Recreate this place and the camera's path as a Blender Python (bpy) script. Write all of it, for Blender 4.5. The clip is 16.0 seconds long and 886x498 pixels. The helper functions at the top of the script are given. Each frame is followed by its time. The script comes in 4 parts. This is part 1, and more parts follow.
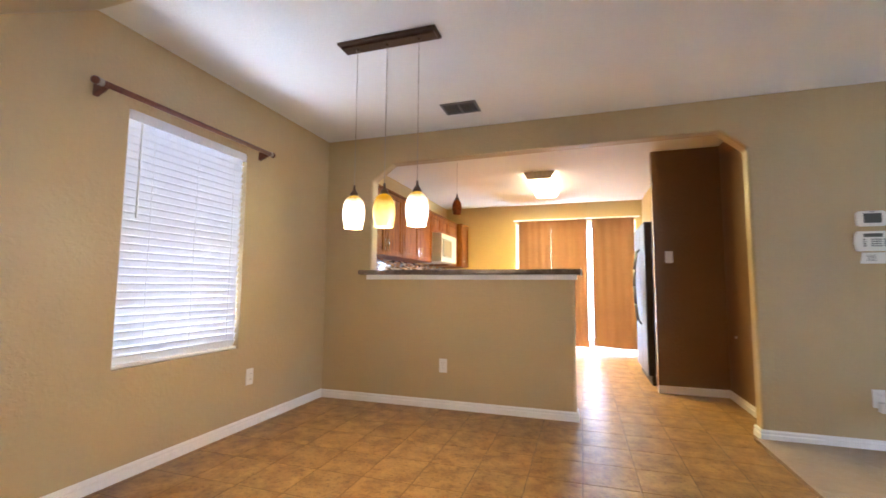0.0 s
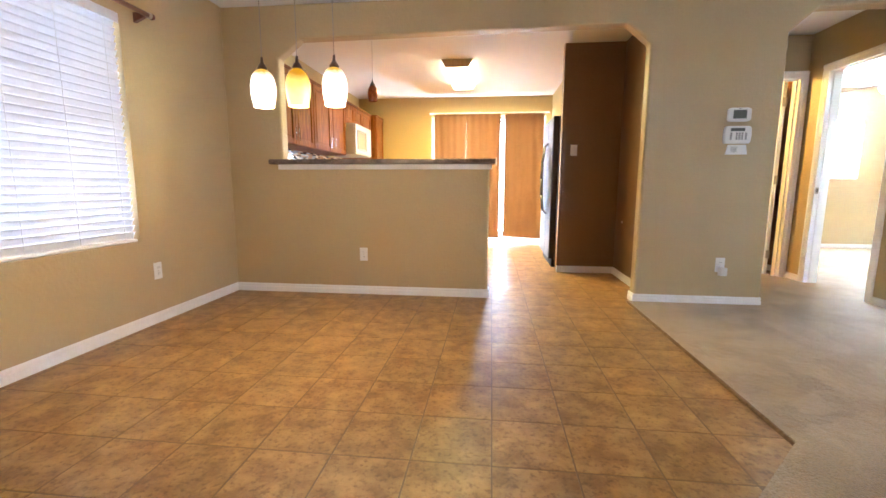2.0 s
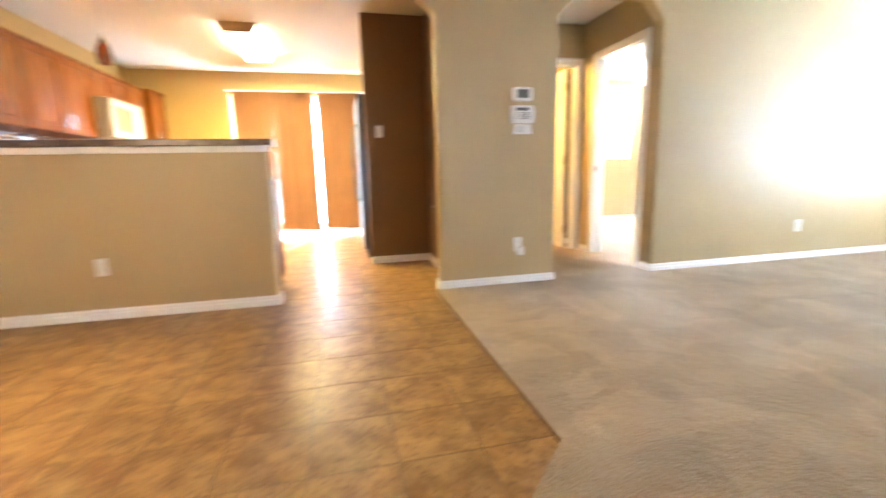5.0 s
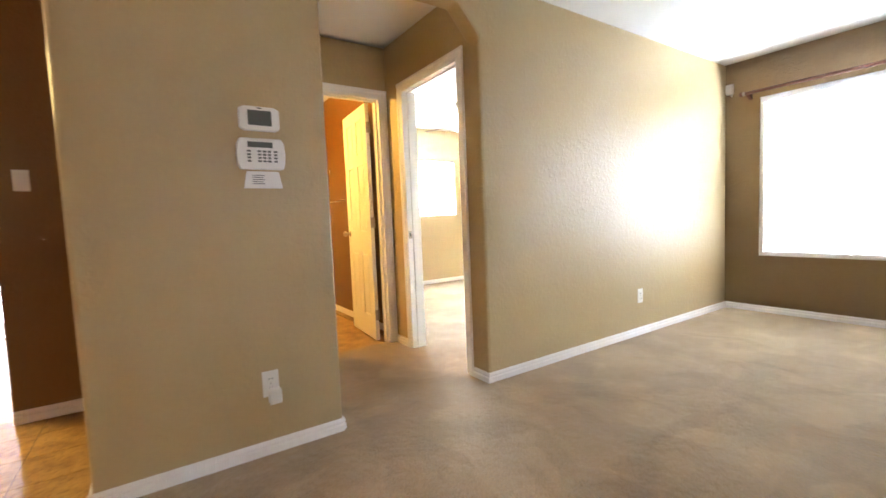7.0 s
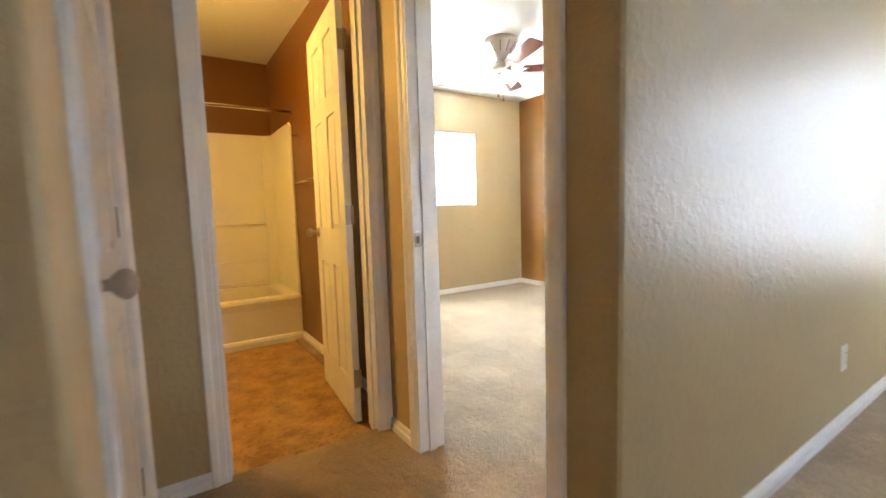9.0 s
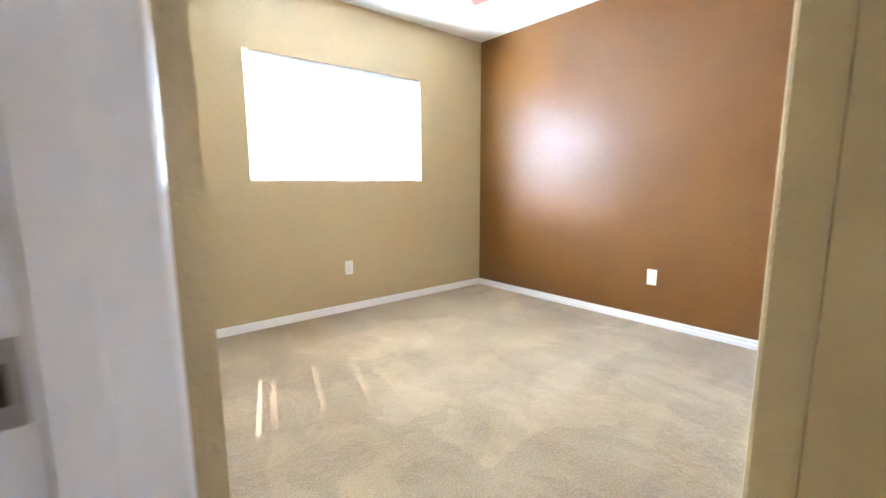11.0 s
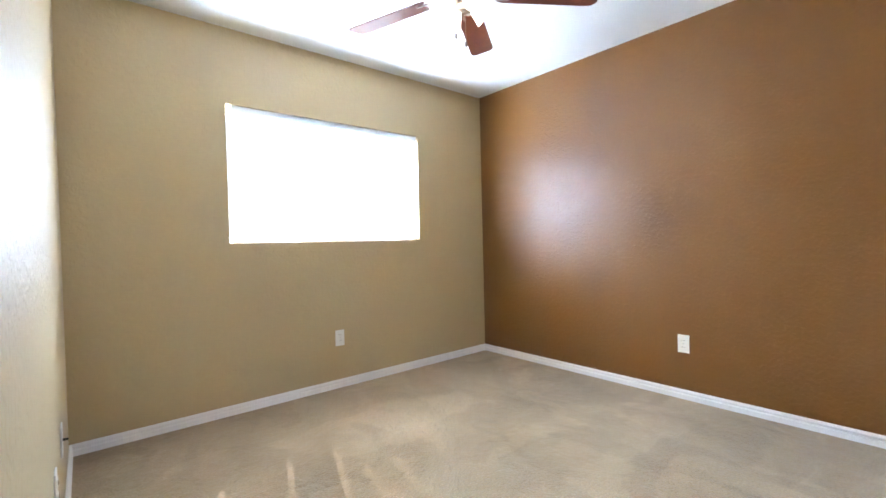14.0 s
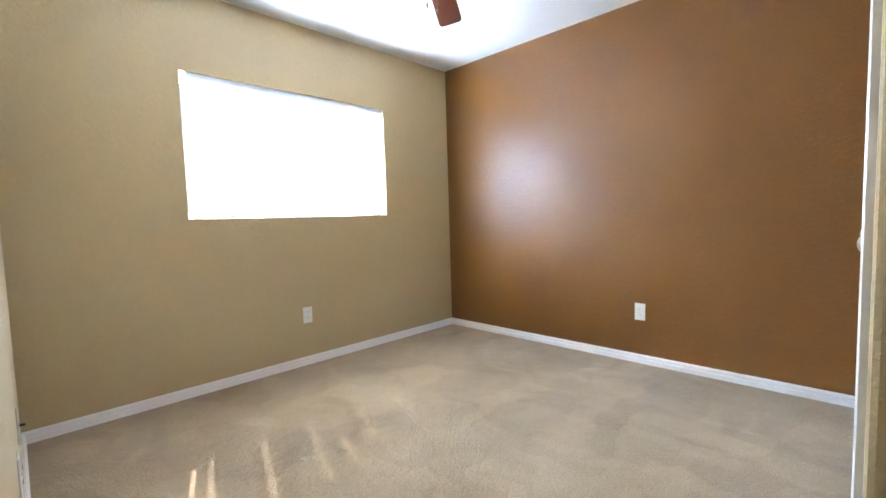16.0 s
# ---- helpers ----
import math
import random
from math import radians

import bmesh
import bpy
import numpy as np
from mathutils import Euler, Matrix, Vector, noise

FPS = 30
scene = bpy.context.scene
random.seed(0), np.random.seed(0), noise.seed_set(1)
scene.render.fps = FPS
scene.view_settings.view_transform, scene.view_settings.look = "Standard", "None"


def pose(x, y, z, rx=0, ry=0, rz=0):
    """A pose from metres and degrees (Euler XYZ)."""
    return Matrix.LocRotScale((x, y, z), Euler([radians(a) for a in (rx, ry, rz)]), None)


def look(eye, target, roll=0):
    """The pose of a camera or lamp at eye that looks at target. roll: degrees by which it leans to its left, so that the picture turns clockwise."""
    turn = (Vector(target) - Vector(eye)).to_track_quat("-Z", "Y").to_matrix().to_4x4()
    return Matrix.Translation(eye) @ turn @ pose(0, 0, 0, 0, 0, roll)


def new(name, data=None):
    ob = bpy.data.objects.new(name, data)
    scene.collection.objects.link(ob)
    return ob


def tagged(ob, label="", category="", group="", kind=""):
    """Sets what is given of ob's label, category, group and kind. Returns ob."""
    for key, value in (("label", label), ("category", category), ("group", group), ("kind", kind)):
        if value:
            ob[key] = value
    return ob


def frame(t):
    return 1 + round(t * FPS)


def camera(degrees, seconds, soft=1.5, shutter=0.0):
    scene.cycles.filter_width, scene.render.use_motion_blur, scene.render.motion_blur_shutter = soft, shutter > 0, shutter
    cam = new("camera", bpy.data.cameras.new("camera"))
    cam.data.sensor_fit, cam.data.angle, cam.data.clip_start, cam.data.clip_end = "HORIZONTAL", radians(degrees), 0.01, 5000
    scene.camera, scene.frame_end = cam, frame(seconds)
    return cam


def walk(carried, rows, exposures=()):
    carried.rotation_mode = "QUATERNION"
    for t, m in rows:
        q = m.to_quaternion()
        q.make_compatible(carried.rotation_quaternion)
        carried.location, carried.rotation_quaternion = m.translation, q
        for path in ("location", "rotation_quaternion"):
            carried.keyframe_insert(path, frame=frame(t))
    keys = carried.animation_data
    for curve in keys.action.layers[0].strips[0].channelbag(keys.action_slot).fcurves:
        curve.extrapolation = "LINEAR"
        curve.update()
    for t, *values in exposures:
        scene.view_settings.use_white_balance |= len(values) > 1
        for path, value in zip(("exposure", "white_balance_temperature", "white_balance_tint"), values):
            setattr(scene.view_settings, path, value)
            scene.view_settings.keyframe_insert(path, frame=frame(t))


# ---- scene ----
cam = camera(92.0, 16.0, soft=1.6, shutter=0.5)
PATH = [
    (0, (0.282, 0.615, 1.037), (-0.333, 2.51, 1.21), 0.4),
    (0.5, (0.264, 0.586, 1.026), (-0.191, 2.532, 1.112), 0.4),
    (1, (0.26, 0.56, 0.977), (-0.073, 2.528, 0.846), -0.1),
    (1.5, (0.253, 0.551, 0.964), (0.006, 2.521, 0.724), -0.4),
    (2, (0.245, 0.544, 0.954), (0.025, 2.51, 0.664), 0.2),
    (2.5, (0.248, 0.54, 0.948), (0.049, 2.51, 0.669), -0.4),
    (3, (0.257, 0.551, 0.947), (0.071, 2.521, 0.658), -1.0),
    (3.5, (0.289, 0.596, 0.952), (0.073, 2.559, 0.636), -1.9),
    (4, (0.431, 0.681, 0.953), (0.189, 2.641, 0.634), -1.7),
    (4.5, (0.569, 0.763, 0.944), (0.472, 2.728, 0.583), -1.5),
    (5, (0.707, 0.951, 0.925), (1.155, 2.868, 0.573), -1.4),
    (5.2, (0.803, 1.094, 0.947), (1.478, 2.959, 0.693), -1.6),
    (7.5, (1.909, 2.503, 1.043), (3.024, 4.158, 0.906), -2.4),
    (8, (2.082, 2.898, 1.045), (3.156, 4.58, 0.912), -1.5),
    (8.5, (2.273, 3.243, 1.046), (3.401, 4.887, 0.896), -2.7),
    (8.7, (2.393, 3.404, 1.033), (3.492, 5.074, 0.962), -3.3),
    (9, (2.506, 3.584, 1.045), (3.594, 5.252, 0.861), -1.7),
    (9.3, (2.629, 3.8, 1.04), (3.743, 5.455, 0.892), -1.5),
    (9.5, (2.698, 3.931, 1.054), (3.853, 5.557, 0.904), -2.5),
    (9.8, (2.833, 4.108, 1.056), (4.09, 5.653, 0.866), -1.9),
    (10, (2.937, 4.226, 1.044), (4.22, 5.753, 0.889), -2.7),
    (10.2, (3.064, 4.352, 1.045), (4.356, 5.868, 0.871), -1.9),
    (12.5, (3.64, 4.921, 1.052), (4.825, 6.484, 0.664), 0.3),
    (13, (3.669, 4.911, 1.043), (4.794, 6.524, 0.675), -1.0),
    (13.5, (3.634, 4.996, 1.084), (4.873, 6.56, 0.952), -1.1),
    (14, (3.639, 4.978, 1.07), (4.927, 6.508, 1.037), -1.4),
    (14.5, (3.645, 4.966, 1.062), (4.992, 6.445, 1.069), -1.6),
    (15, (3.629, 4.966, 1.06), (5.022, 6.401, 1.043), -1.6),
    (15.5, (3.611, 4.98, 1.057), (5.009, 6.408, 0.978), -1.8),
    (16, (3.589, 5.001, 1.053), (5.004, 6.407, 0.911), -1.7),
]
EXPOSURE = [(0.0, 2.88, 5750, 15), (1.0, 2.92, 5800, 15), (1.5, 2.94, 5800, 15), (2.0, 3.08, 5800, 15), (3.0, 3.40, 5750, 15), (3.5, 3.52, 5800, 15), (4.5, 3.46, 5950, 15), (5.2, 3.38, 6350, 15), (7.3, 2.63, 6800, 18), (8.0, 2.33, 6800, 18), (9.0, 2.08, 6600, 17), (10.0, 1.88, 6400, 18), (12.5, 1.40, 6050, 19), (13.5, 1.25, 6050, 19), (14.5, 1.00, 6050, 19), (16.0, 1.07, 6050, 19)]
walk(cam, [(t, look(eye, target, roll)) for t, eye, target, roll in PATH], EXPOSURE)

# ---- lights and build ----
# lights: sky, sun and lamps
world = bpy.data.worlds.new("world")
scene.world = world
world.use_nodes = True
SUN_EL, SUN_DIR = radians(49.3), Vector((0.31, 0.951, 0)).normalized()
wn = world.node_tree
sky = wn.nodes.new("ShaderNodeTexSky")
sky.sky_type, sky.sun_disc = "NISHITA", False
sky.sun_elevation, sky.sun_rotation = SUN_EL, math.atan2(SUN_DIR.x, SUN_DIR.y)
wn.links.new(sky.outputs[0], wn.nodes["Background"].inputs[0])
wn.nodes["Background"].inputs[1].default_value = 0.07


def lamp(name, kind, power, color, m, size=0.1, size_y=None, angle=None):
    data = bpy.data.lights.new(name, kind)
    data.energy, data.color = power, color
    if kind == "AREA":
        data.shape, data.size, data.size_y = "RECTANGLE", size, size_y or size
    if kind == "POINT":
        data.shadow_soft_size = size
    if angle:
        data.angle = angle
    ob = new(name, data)
    ob.matrix_world = m
    return ob


toward = Vector((SUN_DIR.x * math.cos(SUN_EL), SUN_DIR.y * math.cos(SUN_EL), math.sin(SUN_EL)))
lamp("sun", "SUN", 5.0, (1.0, 0.97, 0.92), look(toward * 50, (0, 0, 0)), angle=radians(0.25))
DAY = (0.80, 0.91, 1.0)
BEDDAY = (0.62, 0.83, 1.0)
EASTDAY = (0.70, 0.86, 1.0)
WARM = (1.0, 0.70, 0.36)
lamp("window_light_west_ground", "AREA", 19, DAY, look((-2.95, 2.68, 0.30), (-1.9, 2.68, 1.65)), 0.84, 1.1)
lamp("window_light_west", "AREA", 3.0, DAY, look((-2.30, 2.68, 1.30), (0, 2.68, 1.30)), 0.84, 1.38)
lamp("window_light_east", "AREA", 165, EASTDAY, look((6.80, 2.96, 1.31), (0, 2.96, 1.31)), 1.80, 1.46)
lamp("window_light_bedroom", "AREA", 620, BEDDAY, look((5.16, 8.16, 1.53), (5.16, 0, 1.53)), 1.30, 0.84)
lamp("window_light_slider", "AREA", 80, (0.60, 0.79, 1.0), look((0.20, 8.35, 1.10), (0.20, 0, 1.10)), 1.7, 1.9)
# added fill from the unseen south side, evening out the east window
lamp("added_fill_light_south", "AREA", 62, DAY, look((3.4, -2.86, 1.35), (3.4, 0, 1.35)), 1.7, 1.4)
lamp("bathroom_bulbs", "AREA", 9.5, (1.0, 0.60, 0.13), look((2.10, 6.35, 2.05), (3.2, 6.35, 1.5)), 0.12, 0.55)

# materials


def material(name, base, rough=0.5, metal=0.0, vary=0.12, scale=3.0, fine=60.0, bump=0.0, bump_scale=120.0, coat=0.0, spec=0.5, knock=False):
    m = bpy.data.materials.new(name)
    m.use_nodes = True
    nt = m.node_tree
    b = nt.nodes["Principled BSDF"]
    b.inputs["Roughness"].default_value = rough
    b.inputs["Metallic"].default_value = metal
    b.inputs["Coat Weight"].default_value = coat
    b.inputs["Specular IOR Level"].default_value = spec
    tc = nt.nodes.new("ShaderNodeTexCoord")
    n1, n2 = nt.nodes.new("ShaderNodeTexNoise"), nt.nodes.new("ShaderNodeTexNoise")
    n1.inputs["Scale"].default_value, n2.inputs["Scale"].default_value = scale, fine
    n1.inputs["Detail"].default_value = 4
    for n in (n1, n2):
        nt.links.new(tc.outputs["Object"], n.inputs["Vector"])
    add = nt.nodes.new("ShaderNodeMath")
    add.operation = "ADD"
    nt.links.new(n1.outputs[0], add.inputs[0])
    nt.links.new(n2.outputs[0], add.inputs[1])
    ramp = nt.nodes.new("ShaderNodeMapRange")
    ramp.inputs[1].default_value, ramp.inputs[2].default_value = 0.6, 1.4
    nt.links.new(add.outputs[0], ramp.inputs[0])
    mix = nt.nodes.new("ShaderNodeMix")
    mix.data_type = "RGBA"
    mix.inputs[6].default_value = (*[c * (1 - vary) for c in base], 1)
    mix.inputs[7].default_value = (*[min(1, c * (1 + vary)) for c in base], 1)
    nt.links.new(ramp.outputs[0], mix.inputs[0])
    nt.links.new(mix.outputs[2], b.inputs["Base Color"])
    if bump:
        n3 = nt.nodes.new("ShaderNodeTexNoise")
        n3.inputs["Scale"].default_value, n3.inputs["Detail"].default_value = bump_scale, 3
        nt.links.new(tc.outputs["Object"], n3.inputs["Vector"])
        bp = nt.nodes.new("ShaderNodeBump")
        bp.inputs["Strength"].default_value, bp.inputs["Distance"].default_value = 1.0, bump
        if knock:
            flat = nt.nodes.new("ShaderNodeMapRange")
            flat.interpolation_type = "SMOOTHSTEP"
            flat.inputs[1].default_value, flat.inputs[2].default_value = 0.46, 0.60
            nt.links.new(n3.outputs[0], flat.inputs[0])
            nt.links.new(flat.outputs[0], bp.inputs["Height"])
            bp.inputs["Distance"].default_value = bump * 0.35
        else:
            nt.links.new(n3.outputs[0], bp.inputs["Height"])
        nt.links.new(bp.outputs[0], b.inputs["Normal"])
    return m


def emissive(name, color, strength, base=(0.9, 0.88, 0.8)):
    m = material(name, base, 0.3)
    b = m.node_tree.nodes["Principled BSDF"]
    b.inputs["Emission Color"].default_value = (*color, 1)
    b.inputs["Emission Strength"].default_value = strength
    return m


def translucent(name, base, amount, rough=0.5, fine=60.0, vary=0.05):
    """A thin sheet that lets part of the light through."""
    m = material(name, base, rough, vary=vary, fine=fine)
    nt = m.node_tree
    b = nt.nodes["Principled BSDF"]
    tr, mx = nt.nodes.new("ShaderNodeBsdfTranslucent"), nt.nodes.new("ShaderNodeMixShader")
    tr.inputs[0].default_value = (*base, 1)
    mx.inputs[0].default_value = amount
    nt.links.new(b.outputs[0], mx.inputs[1])
    nt.links.new(tr.outputs[0], mx.inputs[2])
    nt.links.new(mx.outputs[0], nt.nodes["Material Output"].inputs[0])
    return m


TAN = material("tan_paint", (0.472, 0.352, 0.186), 0.40, vary=0.03, scale=1.5, bump=0.0023, bump_scale=40, knock=True, spec=0.55)
BROWN = material("brown_paint", (0.152, 0.059, 0.0110), 0.33, vary=0.04, scale=1.5, bump=0.0023, bump_scale=42, knock=True, spec=0.46)
# darker than the tan walls, for the living room east wall only
DARKTAN = material("dark_taupe_wall", (0.22, 0.140, 0.065), 0.38, vary=0.04, scale=1.5, bump=0.0026, bump_scale=42, knock=True, spec=0.4)
PANTRY = material("dark_olive_brown_paint", (0.185, 0.099, 0.036), 0.40, vary=0.04, scale=1.5, bump=0.0026, bump_scale=42, knock=True, spec=0.4)
GOLD = material("golden_kitchen_paint", (0.50, 0.347, 0.120), 0.45, vary=0.03, scale=1.5, bump=0.0029, bump_scale=40, knock=True)
# kitchen ceiling, a warmer white than the other ceilings
KITCHENCEILING = material("warm_white_ceiling", (0.77, 0.73, 0.64), 0.85, vary=0.02, bump=0.003, bump_scale=70)
CEILING = material("ceiling_paint", (0.78, 0.77, 0.75), 0.85, vary=0.02, bump=0.003, bump_scale=70)
TRIM = material("white_trim_paint", (0.84, 0.83, 0.83), 0.3, vary=0.03)
DOORWHITE = material("white_door_paint", (0.76, 0.75, 0.72), 0.35, vary=0.03, bump=0.0006, bump_scale=90)
PLASTIC = material("white_plastic", (0.78, 0.77, 0.74), 0.35, vary=0.02)
GREYPLASTIC = material("grey_plastic", (0.09, 0.10, 0.09), 0.3, vary=0.05)
NICKEL = material("brushed_nickel", (0.40, 0.36, 0.32), 0.28, 1.0, vary=0.08, fine=200)
BRONZE = material("dark_bronze_metal", (0.12, 0.075, 0.05), 0.4, 0.7, vary=0.15)
CHROME = material("chrome", (0.75, 0.75, 0.76), 0.12, 1.0, vary=0.03)
REDWOOD = material("dark_red_wood", (0.13, 0.035, 0.018), 0.3, vary=0.3, scale=5, fine=90, coat=0.3)
BLIND = translucent("white_blind_slat", (0.86, 0.87, 0.88), 0.45)
THICKBLIND = translucent("white_faux_wood_slat", (0.78, 0.79, 0.85), 0.075)
CLOTH = translucent("brown_curtain_cloth", (0.23, 0.108, 0.046), 0.0048, 0.9, vary=0.12)
BLACK = material("dark_gap", (0.02, 0.018, 0.015), 0.6)
STEEL = material("stainless_steel", (0.13, 0.13, 0.135), 0.45, 1.0, vary=0.06)
FRIDGESIDE = material("dark_grey_enamel", (0.035, 0.033, 0.035), 0.4, vary=0.1)
ACRYLIC = material("ivory_acrylic", (0.72, 0.68, 0.56), 0.34, vary=0.02)
STONE = material("mottled_brown_laminate", (0.16, 0.12, 0.10), 0.25, vary=0.6, scale=18, fine=90)
CONCRETE = material("pale_concrete", (0.42, 0.40, 0.37), 0.85, vary=0.12)
MICRO = material("cream_enamel", (0.47, 0.44, 0.37), 0.3, vary=0.02)
MICROGLASS = material("tinted_cream_glass", (0.30, 0.24, 0.16), 0.12, vary=0.05)


def glass_material():
    m = bpy.data.materials.new("window_glass")
    m.use_nodes = True
    b = m.node_tree.nodes["Principled BSDF"]
    b.inputs["Transmission Weight"].default_value, b.inputs["Roughness"].default_value, b.inputs["IOR"].default_value = 1.0, 0.0, 1.45
    return m


GLASS = glass_material()


def wood_material(name, dark, light, rough=0.3, stretch=(3, 3, 0.4)):
    m = material(name, light, rough, vary=0.2)
    nt = m.node_tree
    b = nt.nodes["Principled BSDF"]
    tc, mp, no = nt.nodes.new("ShaderNodeTexCoord"), nt.nodes.new("ShaderNodeMapping"), nt.nodes.new("ShaderNodeTexNoise")
    mp.inputs["Scale"].default_value = stretch
    no.inputs["Scale"].default_value, no.inputs["Detail"].default_value, no.inputs["Distortion"].default_value = 12, 6, 0.6
    rp = nt.nodes.new("ShaderNodeValToRGB")
    rp.color_ramp.elements[0].position, rp.color_ramp.elements[1].position = 0.35, 0.7
    rp.color_ramp.elements[0].color, rp.color_ramp.elements[1].color = (*dark, 1), (*light, 1)
    nt.links.new(tc.outputs["Object"], mp.inputs[0])
    nt.links.new(mp.outputs[0], no.inputs["Vector"])
    nt.links.new(no.outputs[0], rp.inputs[0])
    nt.links.new(rp.outputs[0], b.inputs["Base Color"])
    return m


CABINET = wood_material("cherry_cabinet_wood", (0.130, 0.038, 0.006), (0.29, 0.098, 0.013), 0.42)
CABINET.node_tree.nodes["Principled BSDF"].inputs["Specular IOR Level"].default_value = 0.08


def tile_material():
    """Mottled ochre vinyl with small dark pits, each tile a little different."""
    m = bpy.data.materials.new("ochre_vinyl_tile")
    m.use_nodes = True
    nt = m.node_tree
    b = nt.nodes["Principled BSDF"]
    geo, oi = nt.nodes.new("ShaderNodeNewGeometry"), nt.nodes.new("ShaderNodeObjectInfo")
    off = nt.nodes.new("ShaderNodeVectorMath")
    off.operation = "MULTIPLY_ADD"
    nt.links.new(oi.outputs["Random"], off.inputs[0])
    off.inputs[1].default_value = (17, 5, 9)
    nt.links.new(geo.outputs["Position"], off.inputs[2])
    n1, n2 = nt.nodes.new("ShaderNodeTexNoise"), nt.nodes.new("ShaderNodeTexNoise")
    for n, s, d in ((n1, 9, 9), (n2, 50, 6)):
        n.inputs["Scale"].default_value, n.inputs["Detail"].default_value, n.inputs["Roughness"].default_value = s, d, 0.62
        nt.links.new(off.outputs[0], n.inputs["Vector"])
    r1, r2 = nt.nodes.new("ShaderNodeValToRGB"), nt.nodes.new("ShaderNodeValToRGB")
    e = r1.color_ramp.elements
    e[0].position, e[0].color, e[1].position, e[1].color = 0.36, (0.228, 0.108, 0.030, 1), 0.64, (0.43, 0.250, 0.084, 1)
    e = r2.color_ramp.elements
    e[0].position, e[0].color, e[1].position, e[1].color = 0.33, (0.50, 0.40, 0.32, 1), 0.49, (1.06, 1.06, 1.06, 1)
    nt.links.new(n1.outputs[0], r1.inputs[0])
    nt.links.new(n2.outputs[0], r2.inputs[0])
    mx = nt.nodes.new("ShaderNodeMix")
    mx.data_type, mx.blend_type = "RGBA", "MULTIPLY"
    mx.inputs[0].default_value = 0.75
    nt.links.new(r1.outputs[0], mx.inputs[6])
    nt.links.new(r2.outputs[0], mx.inputs[7])
    hv = nt.nodes.new("ShaderNodeHueSaturation")
    mr = nt.nodes.new("ShaderNodeMapRange")
    mr.inputs[3].default_value, mr.inputs[4].default_value = 0.92, 1.08
    nt.links.new(oi.outputs["Random"], mr.inputs[0])
    nt.links.new(mr.outputs[0], hv.inputs["Value"])
    nt.links.new(mx.outputs[2], hv.inputs["Color"])
    nt.links.new(hv.outputs[0], b.inputs["Base Color"])
    rr = nt.nodes.new("ShaderNodeMapRange")
    rr.inputs[3].default_value, rr.inputs[4].default_value = 0.33, 0.40
    nt.links.new(n1.outputs[0], rr.inputs[0])
    nt.links.new(rr.outputs[0], b.inputs["Roughness"])
    bp = nt.nodes.new("ShaderNodeBump")
    bp.inputs["Strength"].default_value, bp.inputs["Distance"].default_value = 0.6, 0.0015
    nt.links.new(n2.outputs[0], bp.inputs["Height"])
    nt.links.new(bp.outputs[0], b.inputs["Normal"])
    return m


TILE = tile_material()
GROUT = material("vinyl_joint", (0.18, 0.098, 0.040), 0.4, vary=0.2)


